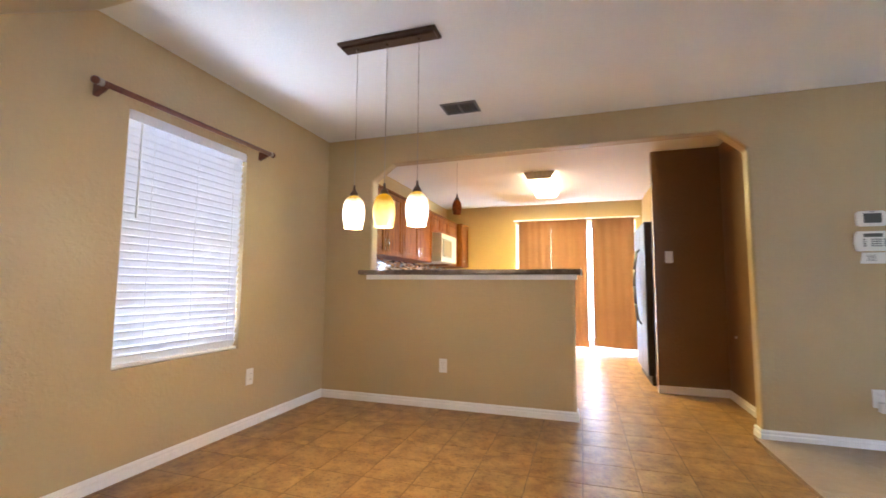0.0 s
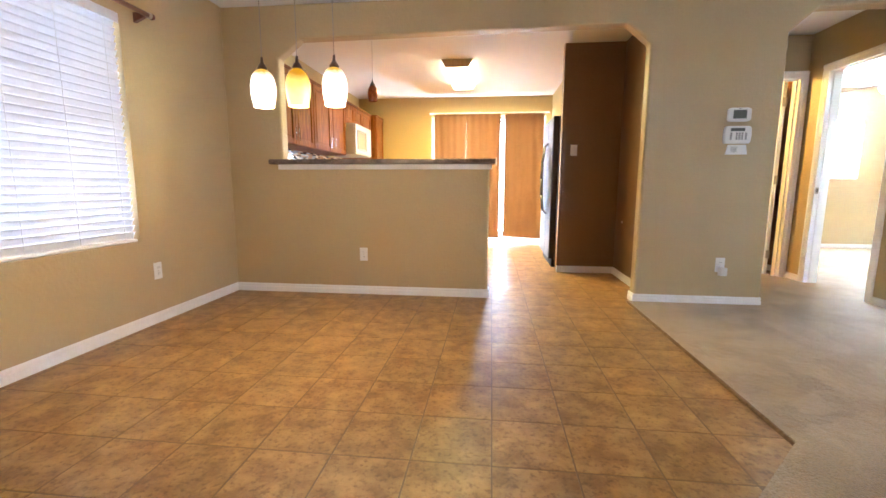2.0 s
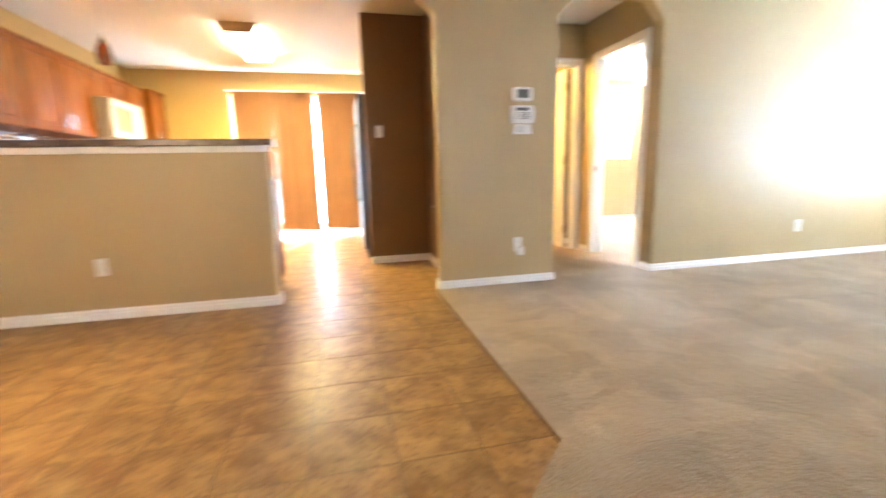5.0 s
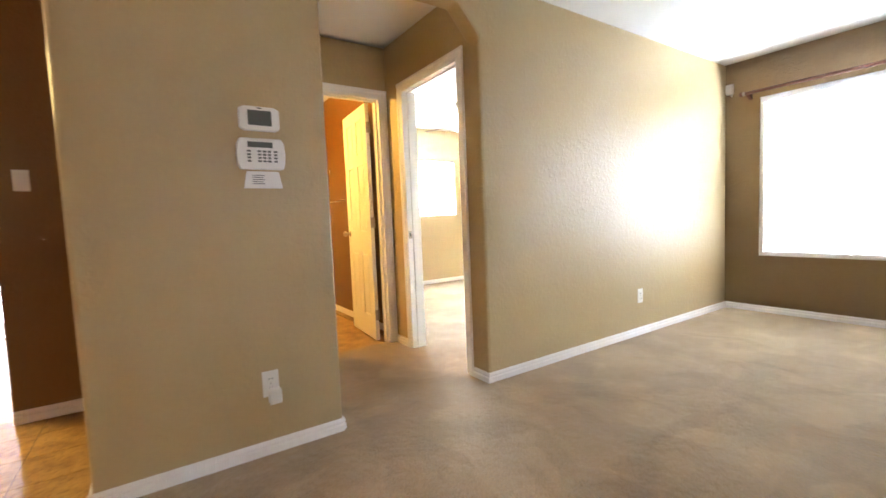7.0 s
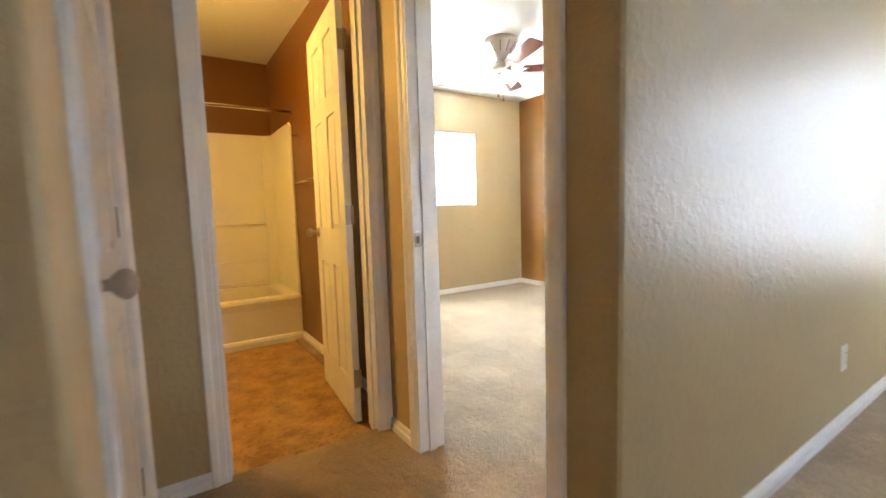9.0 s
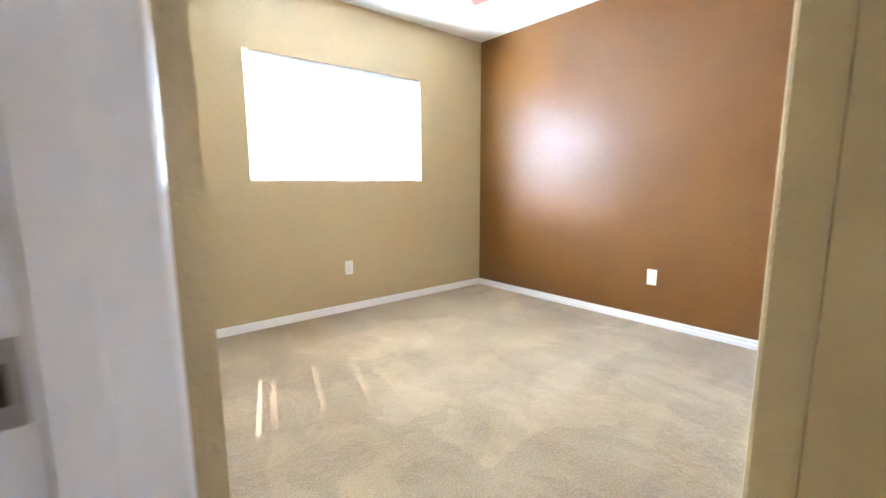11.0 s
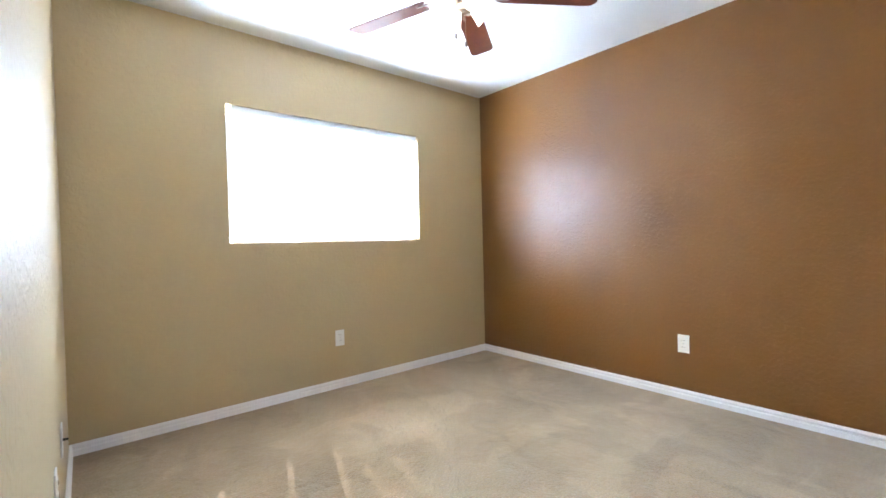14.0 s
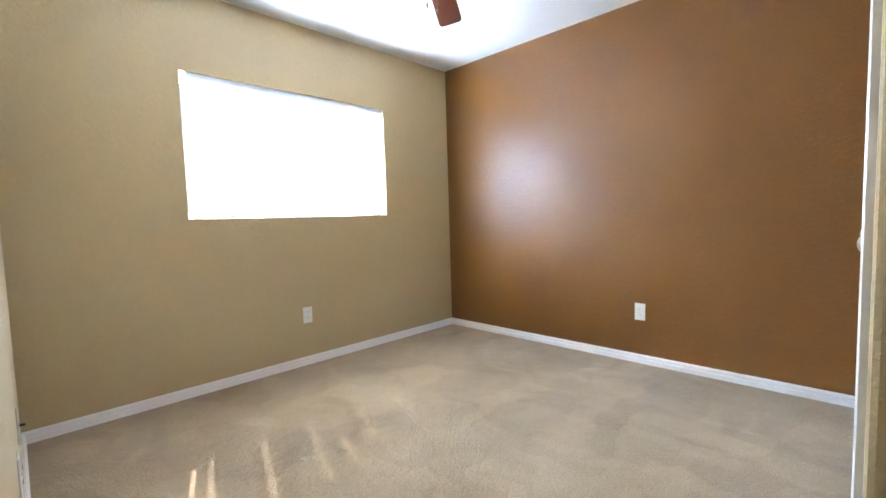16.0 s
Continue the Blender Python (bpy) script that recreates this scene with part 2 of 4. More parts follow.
def carpet_material():
    """Beige cut pile with brushed lighter and darker patches."""
    m = bpy.data.materials.new("beige_carpet")
    m.use_nodes = True
    nt = m.node_tree
    b = nt.nodes["Principled BSDF"]
    b.inputs["Roughness"].default_value, b.inputs["Specular IOR Level"].default_value = 0.95, 0.15
    b.inputs["Sheen Weight"].default_value = 0.25
    tc = nt.nodes.new("ShaderNodeTexCoord")
    warp, shift = nt.nodes.new("ShaderNodeTexNoise"), nt.nodes.new("ShaderNodeVectorMath")
    warp.inputs["Scale"].default_value, warp.inputs["Detail"].default_value = 2.4, 6
    shift.operation = "MULTIPLY_ADD"
    shift.inputs[1].default_value = (0.55, 0.55, 0)
    nt.links.new(tc.outputs["Object"], warp.inputs["Vector"])
    nt.links.new(warp.outputs["Color"], shift.inputs[0])
    nt.links.new(tc.outputs["Object"], shift.inputs[2])

    def strokes(turn, size, scale, smooth, low, high):
        """Patches of pile brushed one way, each with its own tone."""
        mp, vo, sp, mr = (nt.nodes.new(k) for k in ("ShaderNodeMapping", "ShaderNodeTexVoronoi", "ShaderNodeSeparateColor", "ShaderNodeMapRange"))
        mp.inputs["Rotation"].default_value, mp.inputs["Scale"].default_value = (0, 0, turn), size
        vo.feature = "SMOOTH_F1"
        vo.inputs["Scale"].default_value, vo.inputs["Smoothness"].default_value = scale, smooth
        mr.inputs[1].default_value, mr.inputs[2].default_value, mr.inputs[3].default_value, mr.inputs[4].default_value = 0.15, 0.85, low, high
        nt.links.new(shift.outputs[0], mp.inputs[0])
        nt.links.new(mp.outputs[0], vo.inputs["Vector"])
        nt.links.new(vo.outputs["Color"], sp.inputs[0])
        nt.links.new(sp.outputs[0], mr.inputs[0])
        return mr.outputs[0]

    def times(a, b):
        mx = nt.nodes.new("ShaderNodeMix")
        mx.data_type, mx.blend_type = "RGBA", "MULTIPLY"
        mx.inputs[0].default_value = 1
        nt.links.new(a, mx.inputs[6])
        nt.links.new(b, mx.inputs[7])
        return mx.outputs[2]

    big, pile, mid = [nt.nodes.new("ShaderNodeTexNoise") for _ in range(3)]
    for n, sc, d in ((big, 1.3, 4), (pile, 125, 4), (mid, 30, 4)):
        n.inputs["Scale"].default_value, n.inputs["Detail"].default_value = sc, d
        nt.links.new(tc.outputs["Object"], n.inputs["Vector"])
    r1 = nt.nodes.new("ShaderNodeValToRGB")
    e = r1.color_ramp.elements
    e[0].position, e[0].color, e[1].position, e[1].color = 0.36, (0.310, 0.213, 0.113, 1), 0.62, (0.395, 0.281, 0.162, 1)
    nt.links.new(big.outputs[0], r1.inputs[0])
    r2 = nt.nodes.new("ShaderNodeMapRange")
    r2.inputs[1].default_value, r2.inputs[2].default_value, r2.inputs[3].default_value, r2.inputs[4].default_value = 0.36, 0.62, 0.80, 1.08
    nt.links.new(pile.outputs[0], r2.inputs[0])
    tone = times(r1.outputs[0], strokes(0.75, (1.0, 3.2, 1), 2.0, 0.16, 0.91, 1.075))
    tone = times(tone, strokes(-0.5, (3.0, 1.0, 1), 2.9, 0.16, 0.925, 1.065))
    nt.links.new(times(tone, r2.outputs[0]), b.inputs["Base Color"])
    ad = nt.nodes.new("ShaderNodeMath")
    ad.operation = "MULTIPLY_ADD"
    ad.inputs[1].default_value = 1.5
    nt.links.new(mid.outputs[0], ad.inputs[0])
    nt.links.new(pile.outputs[0], ad.inputs[2])
    bp = nt.nodes.new("ShaderNodeBump")
    bp.inputs["Strength"].default_value, bp.inputs["Distance"].default_value = 1.0, 0.006
    nt.links.new(ad.outputs[0], bp.inputs["Height"])
    nt.links.new(bp.outputs[0], b.inputs["Normal"])
    return m


CARPET = carpet_material()

# mesh helpers


def part(name, bm, mat, parent=None, label="", bevel=0.0, smooth=False, kind=""):
    me = bpy.data.meshes.new(name)
    bmesh.ops.recalc_face_normals(bm, faces=bm.faces)
    bm.to_mesh(me)
    bm.free()
    me.materials.append(mat)
    ob = new(name, me)
    if parent:
        ob.parent = parent
    if bevel:
        mod = ob.modifiers.new("bevel", "BEVEL")
        mod.width, mod.segments, mod.limit_method, mod.angle_limit = bevel, 2, "ANGLE", radians(40)
    if smooth:
        for p in me.polygons:
            p.use_smooth = True
    return tagged(ob, label=label, kind=kind)


def thing(name, at, label, category, group="", rz=0.0):
    ob = new(name)
    ob.matrix_world = pose(*at, 0, 0, rz)
    ob.empty_display_size = 0.1
    return tagged(ob, label=label, category=category, group=group)


def box(bm, x0, x1, y0, y1, z0, z1, m=None):
    r = bmesh.ops.create_cube(bm, size=1)
    mat = Matrix.LocRotScale(((x0 + x1) / 2, (y0 + y1) / 2, (z0 + z1) / 2), None, (abs(x1 - x0), abs(y1 - y0), abs(z1 - z0)))
    bmesh.ops.transform(bm, matrix=(m @ mat) if m else mat, verts=r["verts"])
    return bm


def boxes(*list_of):
    bm = bmesh.new()
    for b in list_of:
        box(bm, *b)
    return bm


def cyl(bm, p, q, r, r2=None, n=16):
    p, q = Vector(p), Vector(q)
    d = q - p
    m = Matrix.Translation((p + q) / 2) @ d.to_track_quat("Z", "Y").to_matrix().to_4x4()
    bmesh.ops.create_cone(bm, cap_ends=True, segments=n, radius1=r, radius2=r if r2 is None else r2, depth=d.length, matrix=m)
    return bm


def lathe(bm, profile, n=24, m=None):
    """Turns (radius, height) pairs round z."""
    rings = []
    for r, z in profile:
        rings.append([bm.verts.new((r * math.cos(2 * math.pi * i / n), r * math.sin(2 * math.pi * i / n), z)) for i in range(n)])
    for a, b in zip(rings, rings[1:]):
        for i in range(n):
            bm.faces.new((a[i], a[(i + 1) % n], b[(i + 1) % n], b[i]))
    for ring in (rings[0], rings[-1]):
        if (ring[0].co - ring[n // 2].co).length > 1e-4:
            bm.faces.new(ring)
    if m:
        bmesh.ops.transform(bm, matrix=m, verts=bm.verts)
    return bm


def prism(points, axis, a, b):
    """A flat outline, drawn out along an axis from a to b. The outline's pairs are the two other axes, in order."""
    bm = bmesh.new()

    def at(u, v, w):
        return {"x": (w, u, v), "y": (u, w, v), "z": (u, v, w)}[axis]
    lo, hi = [bm.verts.new(at(u, v, a)) for u, v in points], [bm.verts.new(at(u, v, b)) for u, v in points]
    caps = [bm.faces.new(lo), bm.faces.new(hi)]
    n = len(points)
    for i in range(n):
        bm.faces.new((lo[i], lo[(i + 1) % n], hi[(i + 1) % n], hi[i]))
    bm.normal_update()
    bmesh.ops.triangulate(bm, faces=caps)
    return bm


def wall(name, points, axis, a, b, mat, bevel=0.0):
    return part(name, prism(points, axis, a, b), mat, kind="structure", bevel=bevel)


def rect(u0, u1, z0, z1):
    return [(u0, z0), (u1, z0), (u1, z1), (u0, z1)]


H = 2.44
XW, XE, YS = -2.06, 6.525, -2.6
YK, T = 4.165, 0.12
YP, XP0, XP1 = 5.396, 0.985, 1.60
YF = 8.02
XH0, XH1, YB = 2.41, 3.355, 5.376
XBW, XBE, YN = 3.555, 6.594, 7.89
XT = 3.43
XBD = 3.465
YT = 7.93

# walls of the dining and living room
WEST = dict(y0=2.245, y1=3.117, z0=0.583, z1=2.0)
EAST = dict(y0=2.04, y1=3.88, z0=0.56, z1=2.06)
BED = dict(x0=4.345, x1=5.836, z0=1.094, z1=1.968)
# opening added in the unseen south wall to let fill light in
SOUTH = dict(x0=2.5, x1=4.3, z0=0.60, z1=2.06)
SLIDE = dict(x0=-0.79, x1=1.12, z0=0.0, z1=2.12)


def window_wall(name, axis, a, b, u0, u1, w0, w1, z0, z1, mat):
    us, zs = [u0, w0, w1, u1], [0, z0, z1, H]
    if z0 <= 0:
        zs = [0, z1, H]
    bm = bmesh.new()
    pt = (lambda u, z, w: (w, u, z)) if axis == "x" else (lambda u, z, w: (u, w, z))
    grid = {(i, k, n): bm.verts.new(pt(u, z, w)) for i, u in enumerate(us) for k, z in enumerate(zs) for n, w in enumerate((a, b))}
    hole = (1, len(zs) - 3)
    cells = [(i, k) for i in range(3) for k in range(len(zs) - 1) if (i, k) != hole]
    for i, k in cells:
        for n in (0, 1):
            bm.faces.new([grid[p, q, n] for p, q in ((i, k), (i + 1, k), (i + 1, k + 1), (i, k + 1))])
        for (p, q), (r, t), (di, dk) in (((i, k), (i + 1, k), (0, -1)), ((i, k + 1), (i + 1, k + 1), (0, 1)), ((i, k), (i, k + 1), (-1, 0)), ((i + 1, k), (i + 1, k + 1), (1, 0))):
            if (i + di, k + dk) not in cells:
                bm.faces.new([grid[p, q, 0], grid[r, t, 0], grid[r, t, 1], grid[p, q, 1]])
    return part(name, bm, mat, kind="structure")


window_wall("wall_west", "x", XW - 0.16, XW, YS, YK + T, WEST["y0"], WEST["y1"], WEST["z0"], WEST["z1"], TAN)
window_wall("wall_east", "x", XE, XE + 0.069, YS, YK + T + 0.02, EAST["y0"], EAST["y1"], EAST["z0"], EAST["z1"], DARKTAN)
wall("wall_kitchen_west", rect(YK + T, YF + 0.16, 0, H), "x", XW - 0.16, XW, GOLD)
window_wall("wall_south", "y", YS - 0.16, YS, XW, XE, SOUTH["x0"], SOUTH["x1"], SOUTH["z0"], SOUTH["z1"], TAN)
ARCH = [(XW, 0), (0.225, 0), (0.225, 1.135), (-1.565, 1.135), (-1.565, 2.02), (-1.37, 2.165), (1.262, 2.195), (1.437, 2.045), (1.437, 0),
        (XH0, 0), (XH0, 2.09), (2.60, 2.26), (3.215, 2.26), (XH1, 2.106), (XH1, 0), (XE, 0), (XE, H), (XW, H)]
wall("wall_arches", ARCH, "y", YK, YK + T, TAN, bevel=0.018)
wall("wall_pantry_south", rect(XP0, XP1, 0, H), "y", YP, YP + 0.10, PANTRY)
wall("wall_pantry_side", rect(YK + T, YP + 0.10, 0, H), "x", XP1, XP1 + 0.10, PANTRY)
wall("wall_kitchen_east", rect(YP + 0.10, YF, 0, H), "x", 1.66, 1.76, GOLD)
wall("wall_fridge_niche", rect(1.215, 1.66, 0, H), "y", 7.02, YF, GOLD)
window_wall("wall_kitchen_north", "y", YF, YF + 0.16, XW, 1.66, SLIDE["x0"], SLIDE["x1"], SLIDE["z0"], SLIDE["z1"], GOLD)
# hall
CLY0, CLY1 = 4.40, 5.16
wall("wall_hall_west", [(YK + T - 0.0175, 0), (CLY0, 0), (CLY0, 2.04), (CLY1, 2.04), (CLY1, 0), (YB, 0), (YB, H), (YK + T - 0.0175, H)], "x", XH0 - 0.11, XH0, TAN)
wall("wall_closet_back", rect(YK + T, YB, 0, H), "x", XH0 - 0.75, XH0 - 0.70, TAN)
BX0, BX1 = 2.648, 3.297
wall("wall_bathroom_south", [(2.0, 0), (BX0, 0), (BX0, 2.04), (BX1, 2.04), (BX1, 0), (XH1, 0), (XH1, H), (2.0, H)], "y", YB, YB + 0.057, TAN)
wall("wall_bathroom_south_inside", [(2.0, 0), (BX0, 0), (BX0, 2.04), (BX1, 2.04), (BX1, 0), (XH1, 0), (XH1, H), (2.0, H)], "y", YB + 0.057, YB + 0.114, BROWN)
DY0, DY1 = 4.372, 5.11
wall("wall_bedroom_west", [(YK + T - 0.0175, 0), (DY0, 0), (DY0, 2.04), (DY1, 2.04), (DY1, 0), (YB - 0.001, 0), (YB - 0.001, H), (YK + T - 0.0175, H)], "x", XH1, XBD, TAN)
wall("wall_bedroom_west_north", rect(YB + 0.002, YN, 0, H), "x", XBW - 0.07, XBW, TAN)
wall("wall_bathroom_east", rect(YB + 0.114, YT, 0, H), "x", XT, XBW - 0.07, BROWN)
wall("wall_bathroom_north", rect(1.86, XBW - 0.069, 0, H), "y", YT, YT + 0.15, BROWN)
wall("wall_bathroom_west", rect(YB + 0.114, YT, 0, H), "x", 1.76, 1.86, BROWN)
window_wall("wall_bedroom_north", "y", YN, YN + 0.18, XBW - 0.069, XBE, BED["x0"], BED["x1"], BED["z0"], BED["z1"], TAN)
wall("wall_bedroom_east", rect(4.285, YN + 0.16, 0, H), "x", XBE, XBE + 0.16, BROWN)
XC, YC = 4.65, 4.992
wall("wall_bedroom_closet", [(XC, 0), (4.80, 0), (4.80, 2.04), (6.20, 2.04), (6.20, 0), (XBE, 0), (XBE, H), (XC, H)], "y", YC - 0.11, YC, TAN, bevel=0.014)
wall("wall_bedroom_closet_side", rect(YK + T, YC - 0.11, 0, H), "x", XC, XC + 0.11, TAN)

# ceilings
for nm, x0, x1, y0, y1 in (("ceiling_living", XW, XE, YS, YK), ("ceiling_kitchen", XW, 1.86, YK + T, YF), ("ceiling_hall", 1.86, XH1, YK + T, YB),
                           ("ceiling_bathroom", 1.86, 3.46, YB, YT), ("ceiling_bedroom", 3.46, XBE, YK + T, YN)):
    part(nm, boxes((x0 - 0.05, x1 + 0.05, y0 - 0.05, y1 + 0.05, H + (0.002 if "hall" in nm or "bath" in nm else 0), H + 0.1)), KITCHENCEILING if "kitchen" in nm else CEILING, kind="structure")
part("ceiling_slope", prism([(2.05, H), (1.45, 2.02), (-0.6, 2.02), (-0.6, H)], "x", XW, -1.0), TAN, kind="structure")

# floors
TIP, DIAG = (1.385, 2.15), (0.43, 1.16)
part("floor_slab", boxes((XW - 0.16, XBE + 0.16, YS - 0.12, YF + 0.16, -0.15, -0.012)), CONCRETE, kind="structure")
vinyl_outline = [(XW, 1.16), DIAG, TIP, (1.395, YK), (1.437, YK), (1.437, YK + T), (1.66, YK + T), (1.66, YF), (XW, YF)]
part("floor_dining", prism(vinyl_outline, "z", -0.012, -0.0012), GROUT, kind="structure")
part("floor_bathroom", boxes((1.86, XT, YB + 0.03, YT, -0.012, 0.0)), TILE, kind="structure")
part("floor_living_carpet", prism([(XW, YS), (XE, YS), (XE, YK), (1.395, YK), TIP, DIAG, (XW, 1.16)], "z", -0.012, 0.0160), CARPET, kind="structure")
# fuzzy brown carpet edge, darkened to paint in the shadow line beside the vinyl
EDGE = material("shadowed_carpet_edge", (0.19, 0.11, 0.052), 0.95, vary=0.35, scale=40, bump=0.003, bump_scale=90)
lip = [(0.0005, -0.001), (0.010, -0.001), (0.012, 0.004), (0.009, 0.013), (0.003, 0.0175), (0.0005, 0.0155)]
part("carpet_edge", prism([(1.391 - u, w) for u, w in lip], "y", TIP[1] + 0.002, YK - 0.002), EDGE, kind="structure")
part("floor_hall_carpet", boxes((XH0, XH1, YK - 0.04, YB + 0.03, -0.012, 0.0162)), CARPET, kind="structure")
part("floor_bedroom_carpet", boxes((XH1, XBE, YK + T, YN, -0.012, 0.0165)), CARPET, kind="structure")
part("ground", boxes((-60, 60, -60, 60, -0.4, -0.2)), CONCRETE, kind="structure")

# baseboards
PROFILE = [(0, 0), (0.015, 0), (0.015, 0.040), (0.013, 0.043), (0.004, 0.044), (0.004, 0.051), (0.0125, 0.053), (0.013, 0.061), (0.0085, 0.067), (0.0065, 0.072), (0, 0.072)]


def skirting(p, q, side):
    """A baseboard from p to q, standing out to the given side of that line (+1: left of the way)."""
    p, q = Vector((*p, 0)), Vector((*q, 0))
    d = (q - p).normalized()
    n = Vector((-d.y, d.x, 0)) * side
    bm = bmesh.new()
    a = [bm.verts.new(p + n * (u + 0.0005) + Vector((0, 0, v + 0.004))) for u, v in PROFILE]
    b = [bm.verts.new(q + n * (u + 0.0005) + Vector((0, 0, v + 0.004))) for u, v in PROFILE]
    bm.faces.new(a), bm.faces.new(b)
    k = len(PROFILE)
    for i in range(k):
        bm.faces.new((a[i], a[(i + 1) % k], b[(i + 1) % k], b[i]))
    part("baseboard", bm, TRIM, kind="structure")


for p, q, s in (((XW, YS), (XW, YK), -1), ((XW, YK), (0.239, YK), -1), ((0.225, YK), (0.225, YK + T), -1), ((1.423, YK), (XH0, YK), -1),
                ((1.437, YK), (1.437, YK + T), 1), ((XP1, YK + T), (XP1, YP), 1), ((XP0, YP), (XP1, YP), -1), ((XH1, YK), (XE, YK), -1), ((XE, YK), (XE, YS), -1),
                ((XH1, YK - 0.014), (XH1, 4.31), 1), ((XH0, YB), (BX0 - 0.057, YB), -1), ((XH1, 5.17), (XH1, YB), 1), ((XH0, YK), (XH0, 4.34), -1),
                ((XBD, 5.17), (XBD, YB), -1), ((XBW, YB), (XBW, YN), -1), ((XBW, YN), (XBE, YN), -1), ((XBE, YN), (XBE, YC), -1), ((XC, YC + 0.014), (XC, YK + T), -1), ((XC, YC), (4.742, YC), 1),
                ((XT, YB + 0.114), (XT, 7.14), 1), ((XW, YS), (XE, YS), 1), ((-0.78, YF), (XW, YF), 1), ((6.26, YC), (XBE, YC), 1)):
    skirting(p, q, s)


def casing(name, axis, face, out, u0, u1, z1, w=0.057):
    """Door trim on one face of a wall: two legs and a head of one moulded section, butted at the top."""
    section = [(0.0, 0.0006), (0.0, 0.007), (0.004, 0.0095), (0.026, 0.0105), (0.030, 0.0145), (0.036, 0.0165), (w - 0.004, 0.0165), (w, 0.013), (w, 0.0006)]
    flip = "y" if axis == "x" else "x"
    for u, s, tag in ((u0, -1, "left"), (u1, 1, "right")):
        pts = [((face + out * t, u + s * d) if axis == "x" else (u + s * d, face + out * t)) for d, t in section]
        part(name, prism(pts, "z", 0.0125, z1), TRIM, kind="structure")
    pts = [((face + out * t, z1 + 0.0002 + d) if axis == "x" else (face + out * t, z1 + 0.0002 + d)) for d, t in section]
    part(name, prism(pts, flip, u0 - w, u1 + w), TRIM, kind="structure")


def jamb(name, axis, a, b, u0, u1, z1):
    bm = bmesh.new()
    for p, q, c, d in ((u0, u0 + 0.012, 0.004, z1 - 0.012), (u1 - 0.012, u1, 0.004, z1 - 0.012), (u0, u1, z1 - 0.012, z1)):
        box(bm, *((a, b, p, q, c, d) if axis == "x" else (p, q, a, b, c, d)))
    mid = (a + b) / 2
    for p, q, c, d in ((u0 + 0.012, u0 + 0.022, 0.004, z1 - 0.022), (u1 - 0.022, u1 - 0.012, 0.004, z1 - 0.022), (u0 + 0.012, u1 - 0.012, z1 - 0.022, z1 - 0.012)):
        box(bm, *((mid - 0.018, mid + 0.018, p, q, c, d) if axis == "x" else (p, q, mid - 0.018, mid + 0.018, c, d)))
    part(name, bm, TRIM, kind="structure", bevel=0.0015)


casing("trim_bathroom_door", "y", YB, -1, BX0, BX1, 2.04)
jamb("jamb_bathroom_door", "y", YB - 0.006, YB + 0.12, BX0, BX1, 2.04)
casing("trim_bedroom_door", "x", XH1, -1, DY0, DY1, 2.04)
casing("trim_bedroom_door_inside", "x", XBD, 1, DY0, DY1, 2.04)
jamb("jamb_bedroom_door", "x", XH1 - 0.006, XBD + 0.006, DY0, DY1, 2.04)
casing("trim_hall_closet", "x", XH0, 1, CLY0, CLY1, 2.04)
jamb("jamb_hall_closet", "x", XH0 - 0.11, XH0 + 0.006, CLY0, CLY1, 2.04)
casing("trim_bedroom_closet", "y", YC, 1, 4.80, 6.20, 2.04)

# windows, blinds and curtain rods


def window_unit(name, axis, inner, depth, u0, u1, z0, z1, out, mullion=None, w=0.035):
    """A white frame with panes, set back in the opening."""
    win = thing(name, (0, 0, 0), "white framed glass window behind blinds", "window")
    a, b = inner + out * (depth - 0.05), inner + out * depth
    bars = [(u0, u0 + w, z0, z1), (u1 - w, u1, z0, z1), (u0 + w, u1 - w, z0, z0 + 0.04), (u0 + w, u1 - w, z1 - 0.035, z1)]
    um = (u0 + u1) / 2
    if mullion == "v":
        bars.append((um - 0.02, um + 0.02, z0 + 0.04, z1 - 0.035))
        panes = [(u0 + w, um - 0.02, z0 + 0.04, z1 - 0.035), (um + 0.02, u1 - w, z0 + 0.04, z1 - 0.035)]
    else:
        zm = (z0 + z1) / 2
        bars.append((u0 + w, u1 - w, zm - 0.02, zm + 0.02))
        panes = [(u0 + w, u1 - w, z0 + 0.04, zm - 0.02), (u0 + w, u1 - w, zm + 0.02, z1 - 0.035)]
    bm = bmesh.new()
    for p, q, c, d in bars:
        box(bm, *((a, b, p, q, c, d) if axis == "x" else (p, q, a, b, c, d)))
    part("window_frame", bm, TRIM, win, bevel=0.003)
    mid = (a + b) / 2
    for p, q, c, d in panes:
        pane = part("pane", boxes((mid - 0.003, mid + 0.003, p, q, c, d) if axis == "x" else (p, q, mid - 0.003, mid + 0.003, c, d)), GLASS, win)
        pane.visible_shadow = False
    return win


window_unit("window_1", "x", XW, 0.15, WEST["y0"], WEST["y1"], WEST["z0"], WEST["z1"], -1)
window_unit("window_2", "x", XE, 0.06, EAST["y0"], EAST["y1"], EAST["z0"], EAST["z1"], 1, "v")
window_unit("window_3", "y", YN, 0.17, BED["x0"], BED["x1"], BED["z0"], BED["z1"], 1, "v", 0.014)
# unseen window, added to carry the south fill light
window_unit("added_window_5", "y", YS, 0.15, SOUTH["x0"], SOUTH["x1"], SOUTH["z0"], SOUTH["z1"], -1, "v")
window_unit("window_4", "y", YF, 0.15, SLIDE["x0"], SLIDE["x1"], 0.0, SLIDE["z1"], 1, "v")

SLAT_W, PITCH = 0.050, 0.0435


